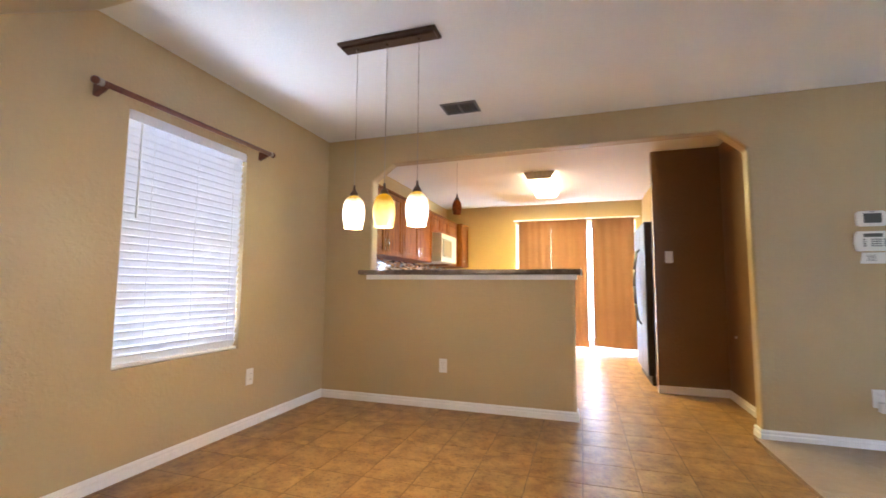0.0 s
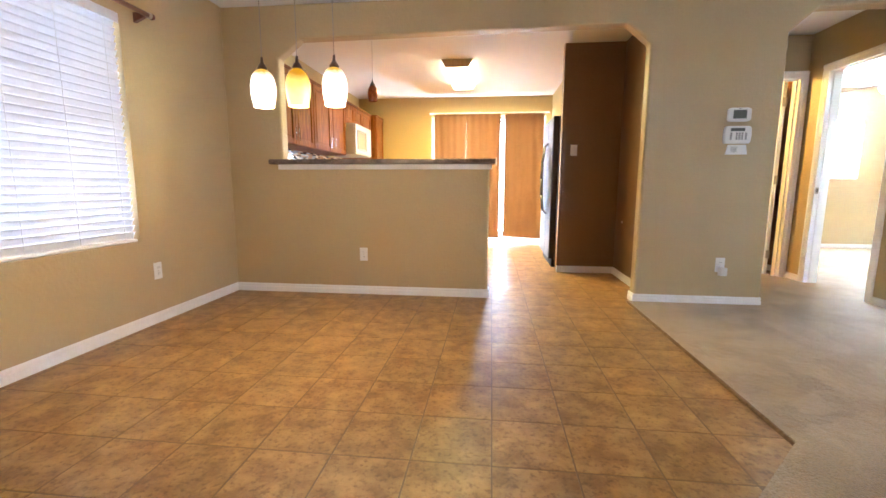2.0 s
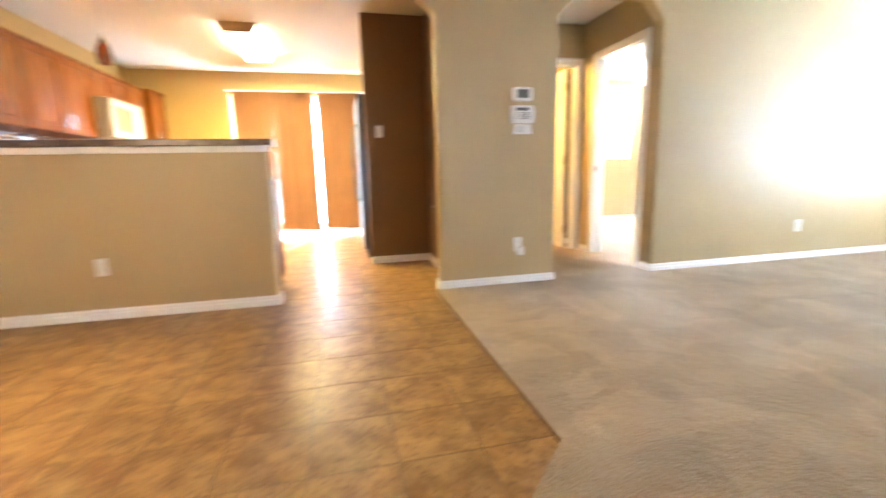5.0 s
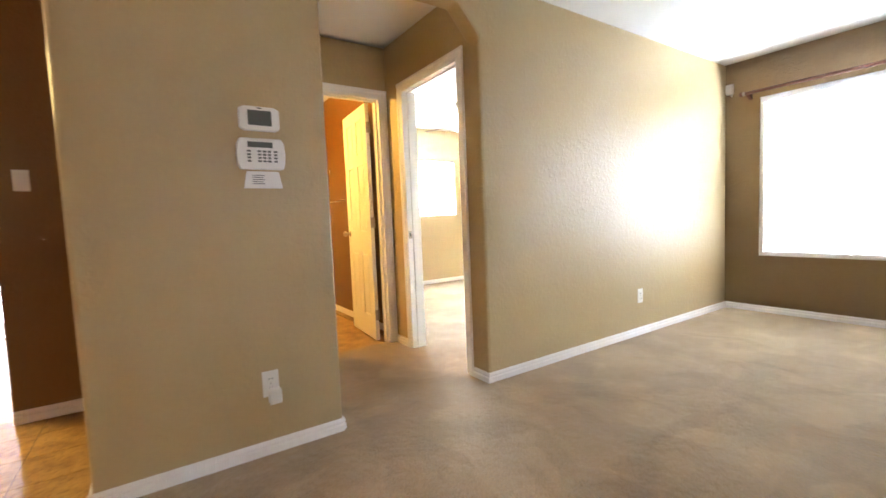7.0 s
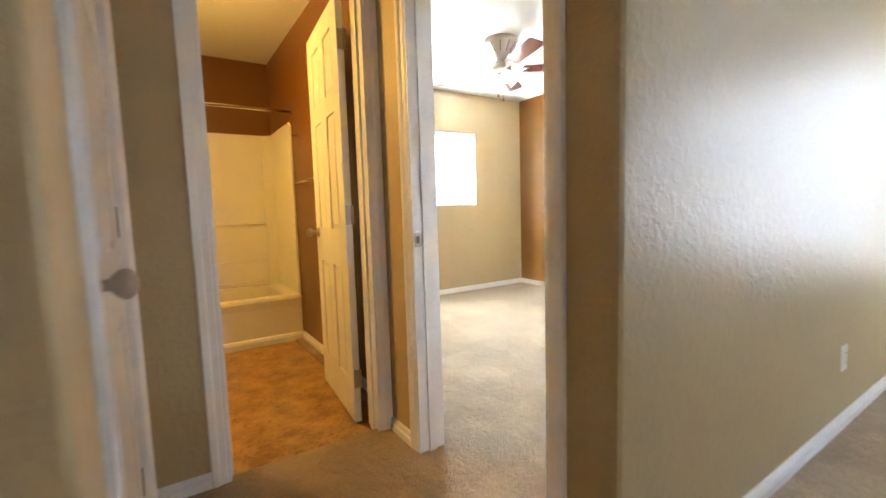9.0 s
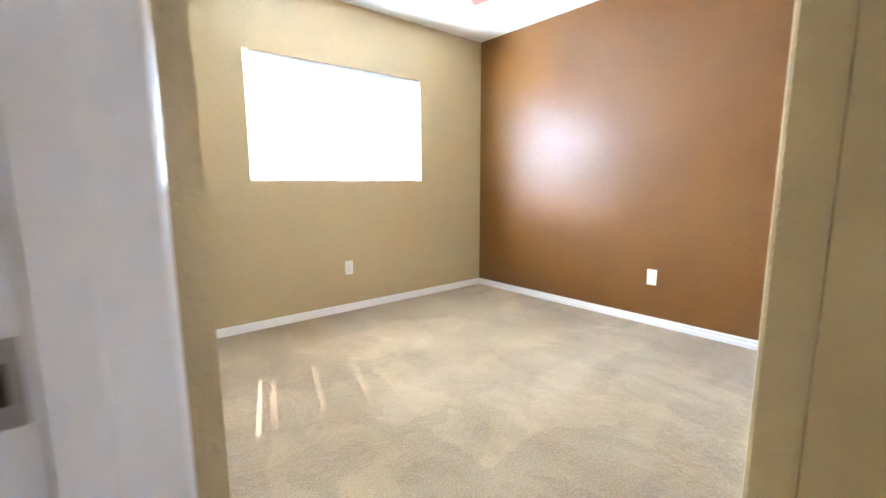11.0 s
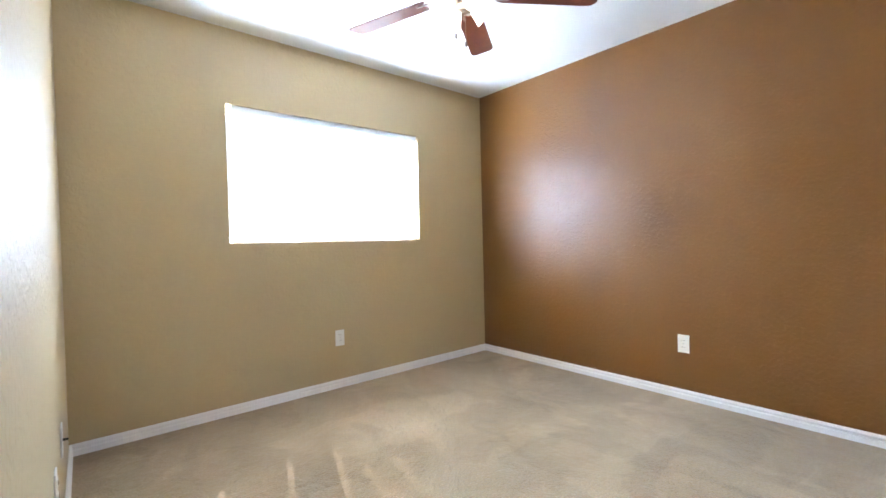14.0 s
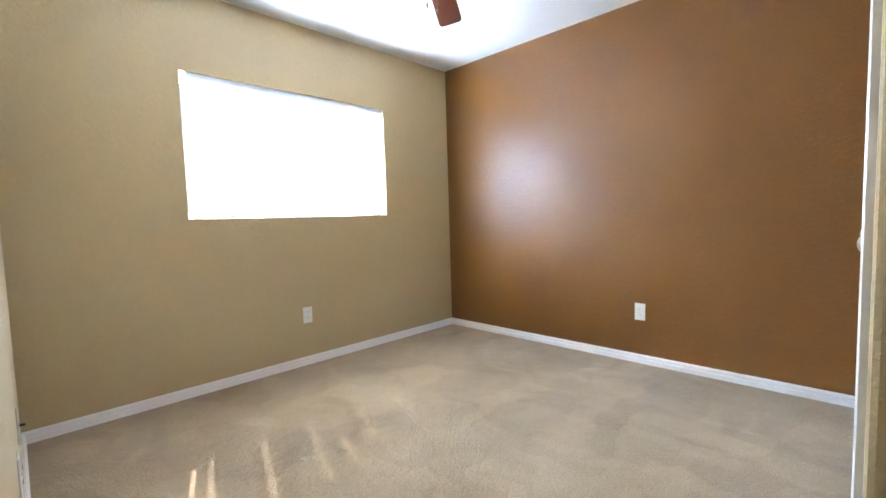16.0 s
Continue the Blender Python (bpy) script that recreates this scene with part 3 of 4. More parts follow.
def slat_mesh(length, holes, tilt, hw=0.010, hl=0.015):
    """One slightly crowned slat along x, its slots cut out, tilted with its room edge (-y) up."""
    bm = bmesh.new()
    xs = [0.0]
    for h in holes:
        xs += [h - hw, h + hw]
    xs.append(length)
    vs = [-SLAT_W / 2, -hl, hl, SLAT_W / 2]
    crown = lambda v: 0.0035 * (1 - (2 * v / SLAT_W) ** 2)
    th = 0.0026
    for i in range(len(xs) - 1):
        for j in range(3):
            if i % 2 == 1 and j == 1:
                continue
            r = bmesh.ops.create_cube(bm, size=1)
            for v in r["verts"]:
                x = xs[i] if v.co.x < 0 else xs[i + 1]
                y = vs[j] if v.co.y < 0 else vs[j + 1]
                v.co = Vector((x, y, crown(y) + v.co.z * th))
    bmesh.ops.rotate(bm, verts=bm.verts, cent=(0, 0, 0), matrix=Matrix.Rotation(tilt, 3, "X"))
    return bm


def blind(name, at, rz, length, z0, z1, holes, tilt, label, gap=0.0, mat=None, extra=None, slot=(0.012, 0.015)):
    b = thing(name, at, label, "window blind", "window blinds", rz)
    zt = z1 - z0
    part("headrail", boxes((0, length, -0.028, 0.028, zt - 0.045, zt)), TRIM, b, bevel=0.004)
    part("valance", boxes((0, length, -0.040, -0.030, zt - 0.062, zt - 0.002)), mat or BLIND, b, bevel=0.003)
    me = None
    z = zt - 0.068
    while z > 0.035 + gap:
        if me is None:
            first = part("slat", slat_mesh(length, [] if mat else holes, tilt, *slot), mat or BLIND, b)
            me = first.data
            first.location.z = z
        elif extra and extra[1] < z < extra[2]:
            part("slat", slat_mesh(length, sorted(holes + [extra[0]]), tilt, *slot), BLIND, b).location.z = z
        else:
            s = new("slat", me)
            s.parent = b
            s.location.z = z
        z -= PITCH
    part("bottom_rail", boxes((0, length, -0.024, 0.024, 0.004 + gap, 0.020 + gap)), TRIM, b, bevel=0.004)
    for h in holes:
        for dy in (-0.027, 0.027):
            bm = cyl(bmesh.new(), (h + 0.016, dy, 0.02 + gap), (h + 0.016, dy, zt - 0.05), 0.0009, n=5)
            part("ladder_cord", bm, TRIM, b)
    part("tilt_wand", cyl(bmesh.new(), (0.06, -0.046, zt - 0.06), (0.06, -0.046, zt - 0.60), 0.004, n=8), PLASTIC, b)
    return b


TILT = radians(-73)
blind("window_blind", (XW - 0.035, WEST["y0"] + 0.008, WEST["z0"]), 90, WEST["y1"] - WEST["y0"] - 0.016, WEST["z0"], WEST["z1"], [0.14, 0.44, 0.74], radians(-67), "white slatted blind, lowered and nearly closed, in the dining window", mat=THICKBLIND)
blind("window_blind", (XE + 0.030, EAST["y1"] - 0.008, EAST["z0"]), -90, EAST["y1"] - EAST["y0"] - 0.016, EAST["z0"], EAST["z1"], [0.12, 0.65, 1.18, 1.70], TILT, "wide white slatted blind, lowered and closed, in the living room")
# blind of the added south window, softening its fill
blind("window_blind", (SOUTH["x1"] - 0.008, YS - 0.03, SOUTH["z0"]), 180, SOUTH["x1"] - SOUTH["x0"] - 0.016, SOUTH["z0"], SOUTH["z1"], [0.12, 0.65, 1.18, 1.70], TILT, "white slatted blind, lowered and closed, in the added unseen south window")
bl = blind("window_blind", (BED["x0"] + 0.036, YN + 0.050, BED["z0"]), 0, 0.701, BED["z0"], BED["z1"], [0.058, 0.288, 0.518], TILT, "white slatted blind, closed, hanging evenly in the bedroom window", extra=(0.650, 0.36, 0.72), slot=(0.012, 0.013))
bl = blind("window_blind", (5.082, YN + 0.050, BED["z0"]), 0, 0.745, BED["z0"], BED["z1"], [0.105, 0.343, 0.585], TILT, "white slatted blind, closed, above a paler sill in the bedroom", slot=(0.012, 0.013))


def curtain_rod(at, rz, length, label):
    """A wooden pole along x with two blocks on the wall behind it (+y) and capped ends."""
    r = thing("curtain_rod", at, label, "curtain rod", "curtain rods", rz)
    part("pole", cyl(bmesh.new(), (0.03, 0, 0), (length - 0.03, 0, 0), 0.0155), REDWOOD, r, smooth=True)
    for x, s in ((0.0, -1), (length, 1)):
        part("ferrule", cyl(bmesh.new(), (x - s * 0.03, 0, 0), (x - s * 0.008, 0, 0), 0.0185), NICKEL, r, "brushed metal ferrule")
        bm = bmesh.new()
        bmesh.ops.create_uvsphere(bm, u_segments=14, v_segments=8, radius=0.021, matrix=Matrix.Translation((x + s * 0.004, 0, 0)))
        part("finial", bm, REDWOOD, r, smooth=True)
        part("bracket", prism([(0.0785, -0.052), (0.0785, 0.010), (0.012, 0.006), (0.002, -0.016), (0.012, -0.026)], "x", x - s * 0.062, x - s * 0.034), REDWOOD, r, bevel=0.003)
    return r


curtain_rod((XW + 0.079, 2.02, 2.040), 90, 1.27, "thin dark red wooden curtain rod above the dining window")
curtain_rod((XE - 0.079, 4.00, 2.105), -90, 2.08, "long dark red wooden curtain rod above the living room window")

# slider curtains
track = thing("curtain_track", (0, 0, 0), "white curtain track on brackets above the sliding door", "curtain track")
part("track", boxes((-0.82, 1.17, YF - 0.085, YF - 0.060, 2.150, 2.175)), TRIM, track, bevel=0.004)
for x in (-0.78, 0.45, 1.13):
    part("bracket", boxes((x - 0.01, x + 0.01, YF - 0.060, YF, 2.154, 2.170)), TRIM, track, bevel=0.002)


def curtain(x0, x1, phase, label):
    c = thing("curtain", (x0, YF - 0.072, 0.09), label, "curtain", "slider curtains")
    bm = bmesh.new()
    nx, nz = 70, 14
    rows = []
    for k in range(nz + 1):
        z = 2.058 * k / nz
        row = []
        for i in range(nx + 1):
            u = i / nx
            a = 0.004 + 0.003 * (1 - k / nz)
            y = a * math.sin(2 * math.pi * (u * (x1 - x0) / 0.23) + phase) + 0.004 * math.sin(31 * u + phase + k * 0.15)
            lift = 0.02 * math.sin(3 * u + phase) if k == 0 else 0
            row.append(bm.verts.new(((x1 - x0) * u, y, z + lift)))
        rows.append(row)
    for a, b in zip(rows, rows[1:]):
        for i in range(nx):
            bm.faces.new((a[i], a[i + 1], b[i + 1], b[i]))
    part("cloth", bm, CLOTH, c, smooth=True)
    part("hem", boxes((0.0, x1 - x0, -0.006, 0.006, 2.058, 2.062)), CLOTH, c)
    for i in range(int((x1 - x0) / 0.14) + 1):
        part("hook", cyl(bmesh.new(), (0.02 + 0.14 * i, 0, 2.055), (0.02 + 0.14 * i, 0, 2.064), 0.004, n=6), PLASTIC, c)


curtain(-0.735, -0.1992, 0.3, "plain brown cloth curtain panel, drawn and backlit")
curtain(-0.1985, 0.378, 1.4, "plain brown cloth curtain panel beside the bright gap")
curtain(0.446, 1.085, 2.2, "plain brown cloth curtain panel hanging next to the refrigerator")

# bar top
bar = thing("bar_top", (0, 0, 0), "dark mottled laminate bar top on the tan half wall", "counter")
part("top", boxes((-1.665, 0.275, 4.095, 4.43, 1.137, 1.178)), STONE, bar, bevel=0.006)
part("trim_strip", boxes((-1.60, 0.245, 4.140, 4.1635, 1.094, 1.136)), TRIM, bar, bevel=0.002)
part("end_cap", boxes((0.2755, 0.283, 4.12, 4.20, 1.128, 1.182)), PLASTIC, bar, "small white corner guard", bevel=0.002)

# outlets and switches


def wall_plate(name, at, rz, label, category, kind="outlet"):
    """A plate in the xz plane that looks towards -y."""
    o = thing(name, at, label, category, "wall outlets" if kind == "outlet" else "light switches", rz)
    part("plate", boxes((-0.035, 0.035, -0.006, -0.0005, -0.058, 0.058)), PLASTIC, o, bevel=0.003)
    if kind == "outlet":
        for z in (-0.021, 0.021):
            part("receptacle", boxes((-0.0165, 0.0165, -0.0085, -0.0055, z - 0.014, z + 0.014)), PLASTIC, o, bevel=0.004)
            part("slot", boxes((-0.008, -0.006, -0.0095, -0.008, z - 0.003, z + 0.006), (0.006, 0.008, -0.0095, -0.008, z - 0.003, z + 0.006)), BLACK, o)
    else:
        part("rocker", boxes((-0.016, 0.016, -0.009, -0.0055, -0.033, 0.033)), PLASTIC, o, bevel=0.002)
    part("screw", cyl(bmesh.new(), (0, -0.0075, 0), (0, -0.0055, 0), 0.003, n=8), NICKEL, o) if kind == "outlet" else None
    return o


wall_plate("wall_outlet", (-0.861, YK, 0.361), 0, "white double wall outlet on the tan half wall", "outlet")
wall_plate("wall_outlet", (XW, 3.236, 0.365), 90, "white double wall outlet under the dining window", "outlet")
wall_plate("wall_outlet", (4.99, YK, 0.339), 0, "white double wall outlet on the tan living room wall", "outlet")
wall_plate("wall_outlet", (5.072, YN, 0.381), 0, "white double wall outlet under the bedroom window", "outlet")
wall_plate("wall_outlet", (XBE, 6.094, 0.374), -90, "white double wall outlet on the brown accent wall", "outlet")
wall_plate("wall_outlet", (XBW, 6.68, 0.365), 90, "white double wall outlet on the tan bedroom side wall", "outlet")
cp = thing("cable_plate", (XBW, 7.12, 0.365), "white cable wall plate with a dark connector in the bedroom", "cable plate", rz=90)
part("plate", boxes((-0.035, 0.035, -0.006, -0.0005, -0.058, 0.058)), PLASTIC, cp, bevel=0.003)
part("connector", cyl(bmesh.new(), (0, -0.0055, 0), (0, -0.022, 0), 0.0045, n=10), BLACK, cp)
ds = thing("door_stop", (XBW - 0.001, 6.30, 0.030), "small dark rubber-tipped spring door stop on the baseboard", "door stop", rz=90)
part("spring", cyl(bmesh.new(), (0, -0.016, 0), (0, -0.060, 0), 0.005, n=10), NICKEL, ds)
part("tip", cyl(bmesh.new(), (0, -0.060, 0), (0, -0.070, 0), 0.007, n=10), BLACK, ds)
po = wall_plate("wall_outlet", (2.084, YK, 0.335), 0, "white wall outlet holding a small plug-in unit", "outlet")
plug = thing("plug_in_unit", (2.094, YK - 0.0095, 0.285), "small white plug-in unit in the wall outlet", "plug")
part("body", boxes((-0.026, 0.026, -0.045, 0, -0.032, 0.032)), PLASTIC, plug, bevel=0.006)
part("face", boxes((-0.018, 0.018, -0.047, -0.0445, -0.022, 0.022)), PLASTIC, plug, bevel=0.003)
wall_plate("light_switch", (1.118, YP, 1.343), 0, "white rocker light switch on the brown pantry wall", "light switch", "switch")

bumper = thing("wall_bumper", (XP1, 5.152, 0.594), "tiny white plastic bumper on the dark pantry side wall", "wall bumper", rz=-90)
part("base", cyl(bmesh.new(), (0, -0.0005, 0), (0, -0.004, 0), 0.013, n=14), PLASTIC, bumper)
part("cap", cyl(bmesh.new(), (0, -0.004, 0), (0, -0.014, 0), 0.009, 0.007, n=12), PLASTIC, bumper)

# thermostat, keypad, detector
th = thing("thermostat", (2.111, YK, 1.503), "white thermostat with a grey screen above the alarm keypad", "thermostat")
part("housing", prism([(-0.081, -0.043), (-0.060, -0.052), (0.060, -0.052), (0.081, -0.043), (0.081, 0.040), (0.060, 0.050), (-0.060, 0.050), (-0.081, 0.040)], "y", -0.026, -0.0005), PLASTIC, th, bevel=0.005)
part("screen", boxes((-0.048, 0.048, -0.0275, -0.0262, -0.031, 0.033)), GREYPLASTIC, th, bevel=0.002)
part("button", boxes((-0.010, 0.010, -0.028, -0.0262, 0.040, 0.045)), GREYPLASTIC, th)
kp = thing("alarm_keypad", (2.110, YK, 1.352), "white alarm keypad with grey display and an open flap", "alarm keypad")
part("housing", prism([(-0.090, -0.066), (0.088, -0.066), (0.096, -0.045), (0.100, 0.0), (0.096, 0.045), (0.084, 0.066), (-0.084, 0.066), (-0.096, 0.045), (-0.100, 0.0), (-0.097, -0.045)], "y", -0.028, -0.0005), PLASTIC, kp, bevel=0.007)
part("display", boxes((-0.056, 0.046, -0.0295, -0.0282, 0.026, 0.050)), GREYPLASTIC, kp, bevel=0.002)
for r in range(4):
    for c, x in enumerate((-0.052, -0.034, -0.010, 0.010, 0.030, 0.056)):
        part("key", boxes((x - 0.007, x + 0.007, -0.0305, -0.0282, 0.006 - 0.014 * r, 0.014 - 0.014 * r)), GREYPLASTIC if c != 1 else PLASTIC, kp)
for x in (-0.082, 0.084):
    part("side_grip", boxes((x - 0.004, x + 0.004, -0.032, -0.0282, -0.028, 0.022)), PLASTIC, kp, bevel=0.0015)
flap = part("flap", prism([(-0.080, -0.148), (0.080, -0.148), (0.066, -0.075), (-0.066, -0.075)], "y", -0.026, -0.018), PLASTIC, kp, bevel=0.003)
for i in range(5):
    part("writing_line", boxes((-0.045, 0.005 - 0.006 * (i % 2), -0.0268, -0.0261, -0.094 - 0.009 * i, -0.091 - 0.009 * i)), GREYPLASTIC, flap)
det = thing("motion_detector", (XE, 4.128, 2.19), "small white motion detector in the wall corner near the ceiling", "motion detector", rz=-90)
part("housing", prism([(0, -0.048), (-0.035, -0.042), (-0.045, 0.0), (-0.035, 0.048), (0, 0.048)], "x", -0.030, 0.030), PLASTIC, det, bevel=0.004)
part("swivel", cyl(bmesh.new(), (0.01, -0.002, -0.05), (0.03, -0.05, -0.075), 0.008, n=10), PLASTIC, det)

# pendants


def egg(r, h, n=28):
    prof = [(0.30, 1.0), (0.45, 0.985), (0.72, 0.90), (0.90, 0.76), (0.99, 0.58), (1.0, 0.42), (0.95, 0.25), (0.86, 0.10), (0.80, 0.0)]
    bm = lathe(bmesh.new(), [(r * a, h * b) for a, b in prof], n)
    bot = [f for f in bm.faces if len(f.verts) > 4]
    bmesh.ops.delete(bm, geom=[f for f in bot if f.calc_center_median().z < h * 0.5], context="FACES_ONLY")
    return bm


def shade_material(name, top, bottom, strength, z0, z1):
    """Lit glass, tinted at the top and paler below."""
    m = bpy.data.materials.new(name)
    m.use_nodes = True
    nt = m.node_tree
    b = nt.nodes["Principled BSDF"]
    b.inputs["Roughness"].default_value = 0.15
    tc, sep, mr, no = (nt.nodes.new(k) for k in ("ShaderNodeTexCoord", "ShaderNodeSeparateXYZ", "ShaderNodeMapRange", "ShaderNodeTexNoise"))
    no.inputs["Scale"].default_value = 22
    nt.links.new(tc.outputs["Object"], sep.inputs[0])
    nt.links.new(tc.outputs["Object"], no.inputs["Vector"])
    ma = nt.nodes.new("ShaderNodeMath")
    ma.operation, ma.inputs[1].default_value = "MULTIPLY_ADD", 0.05
    nt.links.new(no.outputs[0], ma.inputs[0])
    nt.links.new(sep.outputs[2], ma.inputs[2])
    mr.inputs[1].default_value, mr.inputs[2].default_value = z0, z1
    nt.links.new(ma.outputs[0], mr.inputs[0])
    mix = nt.nodes.new("ShaderNodeMix")
    mix.data_type = "RGBA"
    mix.inputs[6].default_value, mix.inputs[7].default_value = (*bottom, 1), (*top, 1)
    nt.links.new(mr.outputs[0], mix.inputs[0])
    nt.links.new(mix.outputs[2], b.inputs["Base Color"])
    nt.links.new(mix.outputs[2], b.inputs["Emission Color"])
    b.inputs["Emission Strength"].default_value = strength
    return m


GLOW = [shade_material("lit_pendant_glass", (0.17, 0.090, 0.010), (1.0, 0.86, 0.62), 0.65, 0.135, 0.195),
        shade_material("lit_amber_pendant_glass", (0.15, 0.066, 0.002), (0.55, 0.36, 0.09), 0.60, 0.07, 0.185)]
AMBERDARK = material("dark_amber_glass", (0.24, 0.055, 0.012), 0.08, vary=0.5, scale=30, coat=0.6)


def pendant(at, ceiling_z, glass, r, h, label, power=0.0):
    p = thing("pendant_lamp", at, label, "pendant lamp", "pendant lamps")
    part("shade", egg(r, h), glass, p, smooth=True)
    part("socket_cap", lathe(bmesh.new(), [(0.024, h - 0.004), (0.026, h + 0.006), (0.015, h + 0.024), (0.008, h + 0.034), (0.006, h + 0.060)], 16), BRONZE, p, smooth=True)
    part("cord", cyl(bmesh.new(), (0, 0, h + 0.058), (0, 0, ceiling_z - at[2]), 0.0018, n=6), NICKEL, p)
    if power:
        part("bulb", lathe(bmesh.new(), [(0.010, h - 0.01), (0.016, h - 0.05), (0.024, h - 0.085), (0.0, h - 0.115)], 14), BULB, p, smooth=True)
    return p


BULB = emissive("lit_bulb", (1.0, 0.80, 0.50), 8.0)
plate = thing("pendant_canopy", (-0.742, 2.735, H), "rectangular antique bronze ceiling canopy of the dining pendants", "ceiling lamp")
part("plate", boxes((-0.300, 0.300, -0.060, 0.060, -0.016, -0.0005)), BRONZE, plate, bevel=0.004)
part("raised_band", boxes((-0.285, 0.285, -0.036, 0.036, -0.030, -0.0155)), BRONZE, plate, bevel=0.004)
for i, x in enumerate((-0.938, -0.750, -0.555)):
    pendant((x, 2.735, 1.358), H - 0.030, GLOW[i % 2], 0.062, 0.186,
            ("lit white glass pendant lamp beside the dining window", "lit amber glass pendant lamp, more yellow than its neighbours", "lit white glass pendant lamp with an amber top")[i], 1)
    part("knuckle", cyl(bmesh.new(), (x + 0.742, 0, -0.042), (x + 0.742, 0, -0.029), 0.011, n=12), BRONZE, plate)
    lamp("pendant_light", "POINT", 1.3, (1.0, 0.75, 0.44), pose(x, 2.735, 1.346), 0.05)
    down = lamp("pendant_downlight", "SPOT", 1.8, (1.0, 0.78, 0.45), pose(x, 2.735, 1.352), 0.05)
    down.data.spot_size, down.data.spot_blend = radians(92), 0.9
pendant((-0.928, 4.80, 1.775), H - 0.02, AMBERDARK, 0.050, 0.150, "unlit dark amber glass pendant over the kitchen counter")
kpl = thing("pendant_canopy", (-0.928, 4.80, H), "round dark bronze ceiling canopy of the kitchen pendant", "ceiling lamp")
part("plate", lathe(bmesh.new(), [(0.06, -0.0005), (0.058, -0.012), (0.02, -0.022)], 24), BRONZE, kpl, smooth=True)

# ceiling vent
v = thing("ceiling_vent", (-0.600, 3.755, H), "grey two-part ceiling air vent", "ceiling vent")
VENTGREY = material("grey_vent_metal", (0.20, 0.19, 0.19), 0.5, vary=0.1)
part("vent_frame", boxes((-0.14, 0.14, -0.10, -0.085, -0.010, -0.0005), (-0.14, 0.14, 0.085, 0.10, -0.010, -0.0005), (-0.14, -0.125, -0.085, 0.085, -0.010, -0.0005),
                         (0.125, 0.14, -0.085, 0.085, -0.010, -0.0005), (-0.009, 0.009, -0.085, 0.085, -0.010, -0.0005)), VENTGREY, v)
part("vent_backing", boxes((-0.125, 0.125, -0.085, 0.085, -0.002, -0.0006)), BLACK, v)
for i in range(9):
    y = -0.075 + i * 0.01875
    for x0, x1 in ((-0.124, -0.010), (0.010, 0.124)):
        part("louvre", box(bmesh.new(), x0, x1, -0.007, 0.007, -0.001, 0.001, pose(0, y, -0.006, 35)), VENTGREY, v)

# kitchen ceiling light
kl = thing("kitchen_light", (-0.19, 5.84, H), "long ceiling light with wooden ends and a lit diffuser", "ceiling lamp")
OAK = wood_material("light_oak", (0.48, 0.37, 0.22), (0.64, 0.52, 0.33))
for y, s in ((0.0, 1), (1.24, -1)):
    part("end_board", prism([(-0.19, -0.0005), (0.19, -0.0005), (0.14, -0.092), (-0.14, -0.092)], "y", y, y + s * 0.02), OAK, kl, bevel=0.003)
DIFFUSER = emissive("lit_diffuser", (1.0, 0.80, 0.50), 2.2)
part("diffuser", prism([(-0.165, -0.002), (0.165, -0.002), (0.155, -0.05), (0.125, -0.088), (-0.125, -0.088), (-0.155, -0.05)], "y", 0.0205, 1.2195), DIFFUSER, kl, bevel=0.008)
lamp("kitchen_tube_light", "AREA", 20, (1.0, 0.80, 0.27), look((-0.19, 6.46, 2.335), (-0.19, 6.461, 0)), 0.24, 1.16)

# doors


def panel_door(name, at, rz, width, height, label, knob_z=0.92, knob_side=1, hinge_side=-1, leaf="door"):
    """A six-panel door along x from its hinge at 0, 35 mm thick along +y. The knob is near the far edge."""
    d = thing(name, at, label, "door", "white panel doors", rz)
    t = 0.035
    st, mid = 0.105, 0.10
    cw = (width - 2 * st - mid) / 2
    rows = [(0.20, 0.76), (0.95, 1.52), (1.62, height - 0.11)]
    bars = [(0, st, 0, height), (width - st, width, 0, height), (st + cw, st + cw + mid, 0, height)]
    zs = [(0, 0.20), (0.76, 0.95), (1.52, 1.62), (height - 0.11, height)]
    bm = bmesh.new()
    for a, b, c, e in bars:
        box(bm, a, b, 0, t, c, e)
    for c, e in zs:
        for a in (st, st + cw + mid):
            box(bm, a, a + cw, 0, t, c, e)
    part("leaf", bm, DOORWHITE, d, bevel=0.004)
    for c, e in rows:
        for a in (st, st + cw + mid):
            bm = bmesh.new()
            box(bm, a - 0.002, a + cw + 0.002, 0.010, t - 0.010, c - 0.002, e + 0.002)
            part("panel", box(bm, a + 0.022, a + cw - 0.022, 0.003, t - 0.003, c + 0.022, e - 0.022), DOORWHITE, d, bevel=0.004)
    kx = width - 0.062
    for s, y in ((-1, 0.0), (1, t)):
        k = part("knob", lathe(bmesh.new(), [(0.028, 0.0), (0.030, 0.004), (0.026, 0.008), (0.011, 0.012), (0.010, 0.030), (0.018, 0.036), (0.026, 0.046), (0.027, 0.056), (0.020, 0.066), (0.006, 0.070)], 20,
                               Matrix.Translation((kx, y, knob_z)) @ Matrix.Rotation(radians(90 if s < 0 else -90), 4, "X")), NICKEL, d, "brushed nickel round knob", smooth=True)
    part("latch_plate", boxes((width, width + 0.0015, 0.006, 0.029, knob_z - 0.028, knob_z + 0.028)), NICKEL, d)
    for z in (0.22, 1.02, height - 0.20):
        y = 0.0 if hinge_side < 0 else t
        h = part("hinge", cyl(bmesh.new(), (-0.006, y, z - 0.045), (-0.006, y, z + 0.045), 0.006, n=10), NICKEL, d)
        part("hinge_leaf", boxes((-0.0035, -0.0005, 0.004, 0.031, z - 0.045, z + 0.045)), NICKEL, h)
    return d


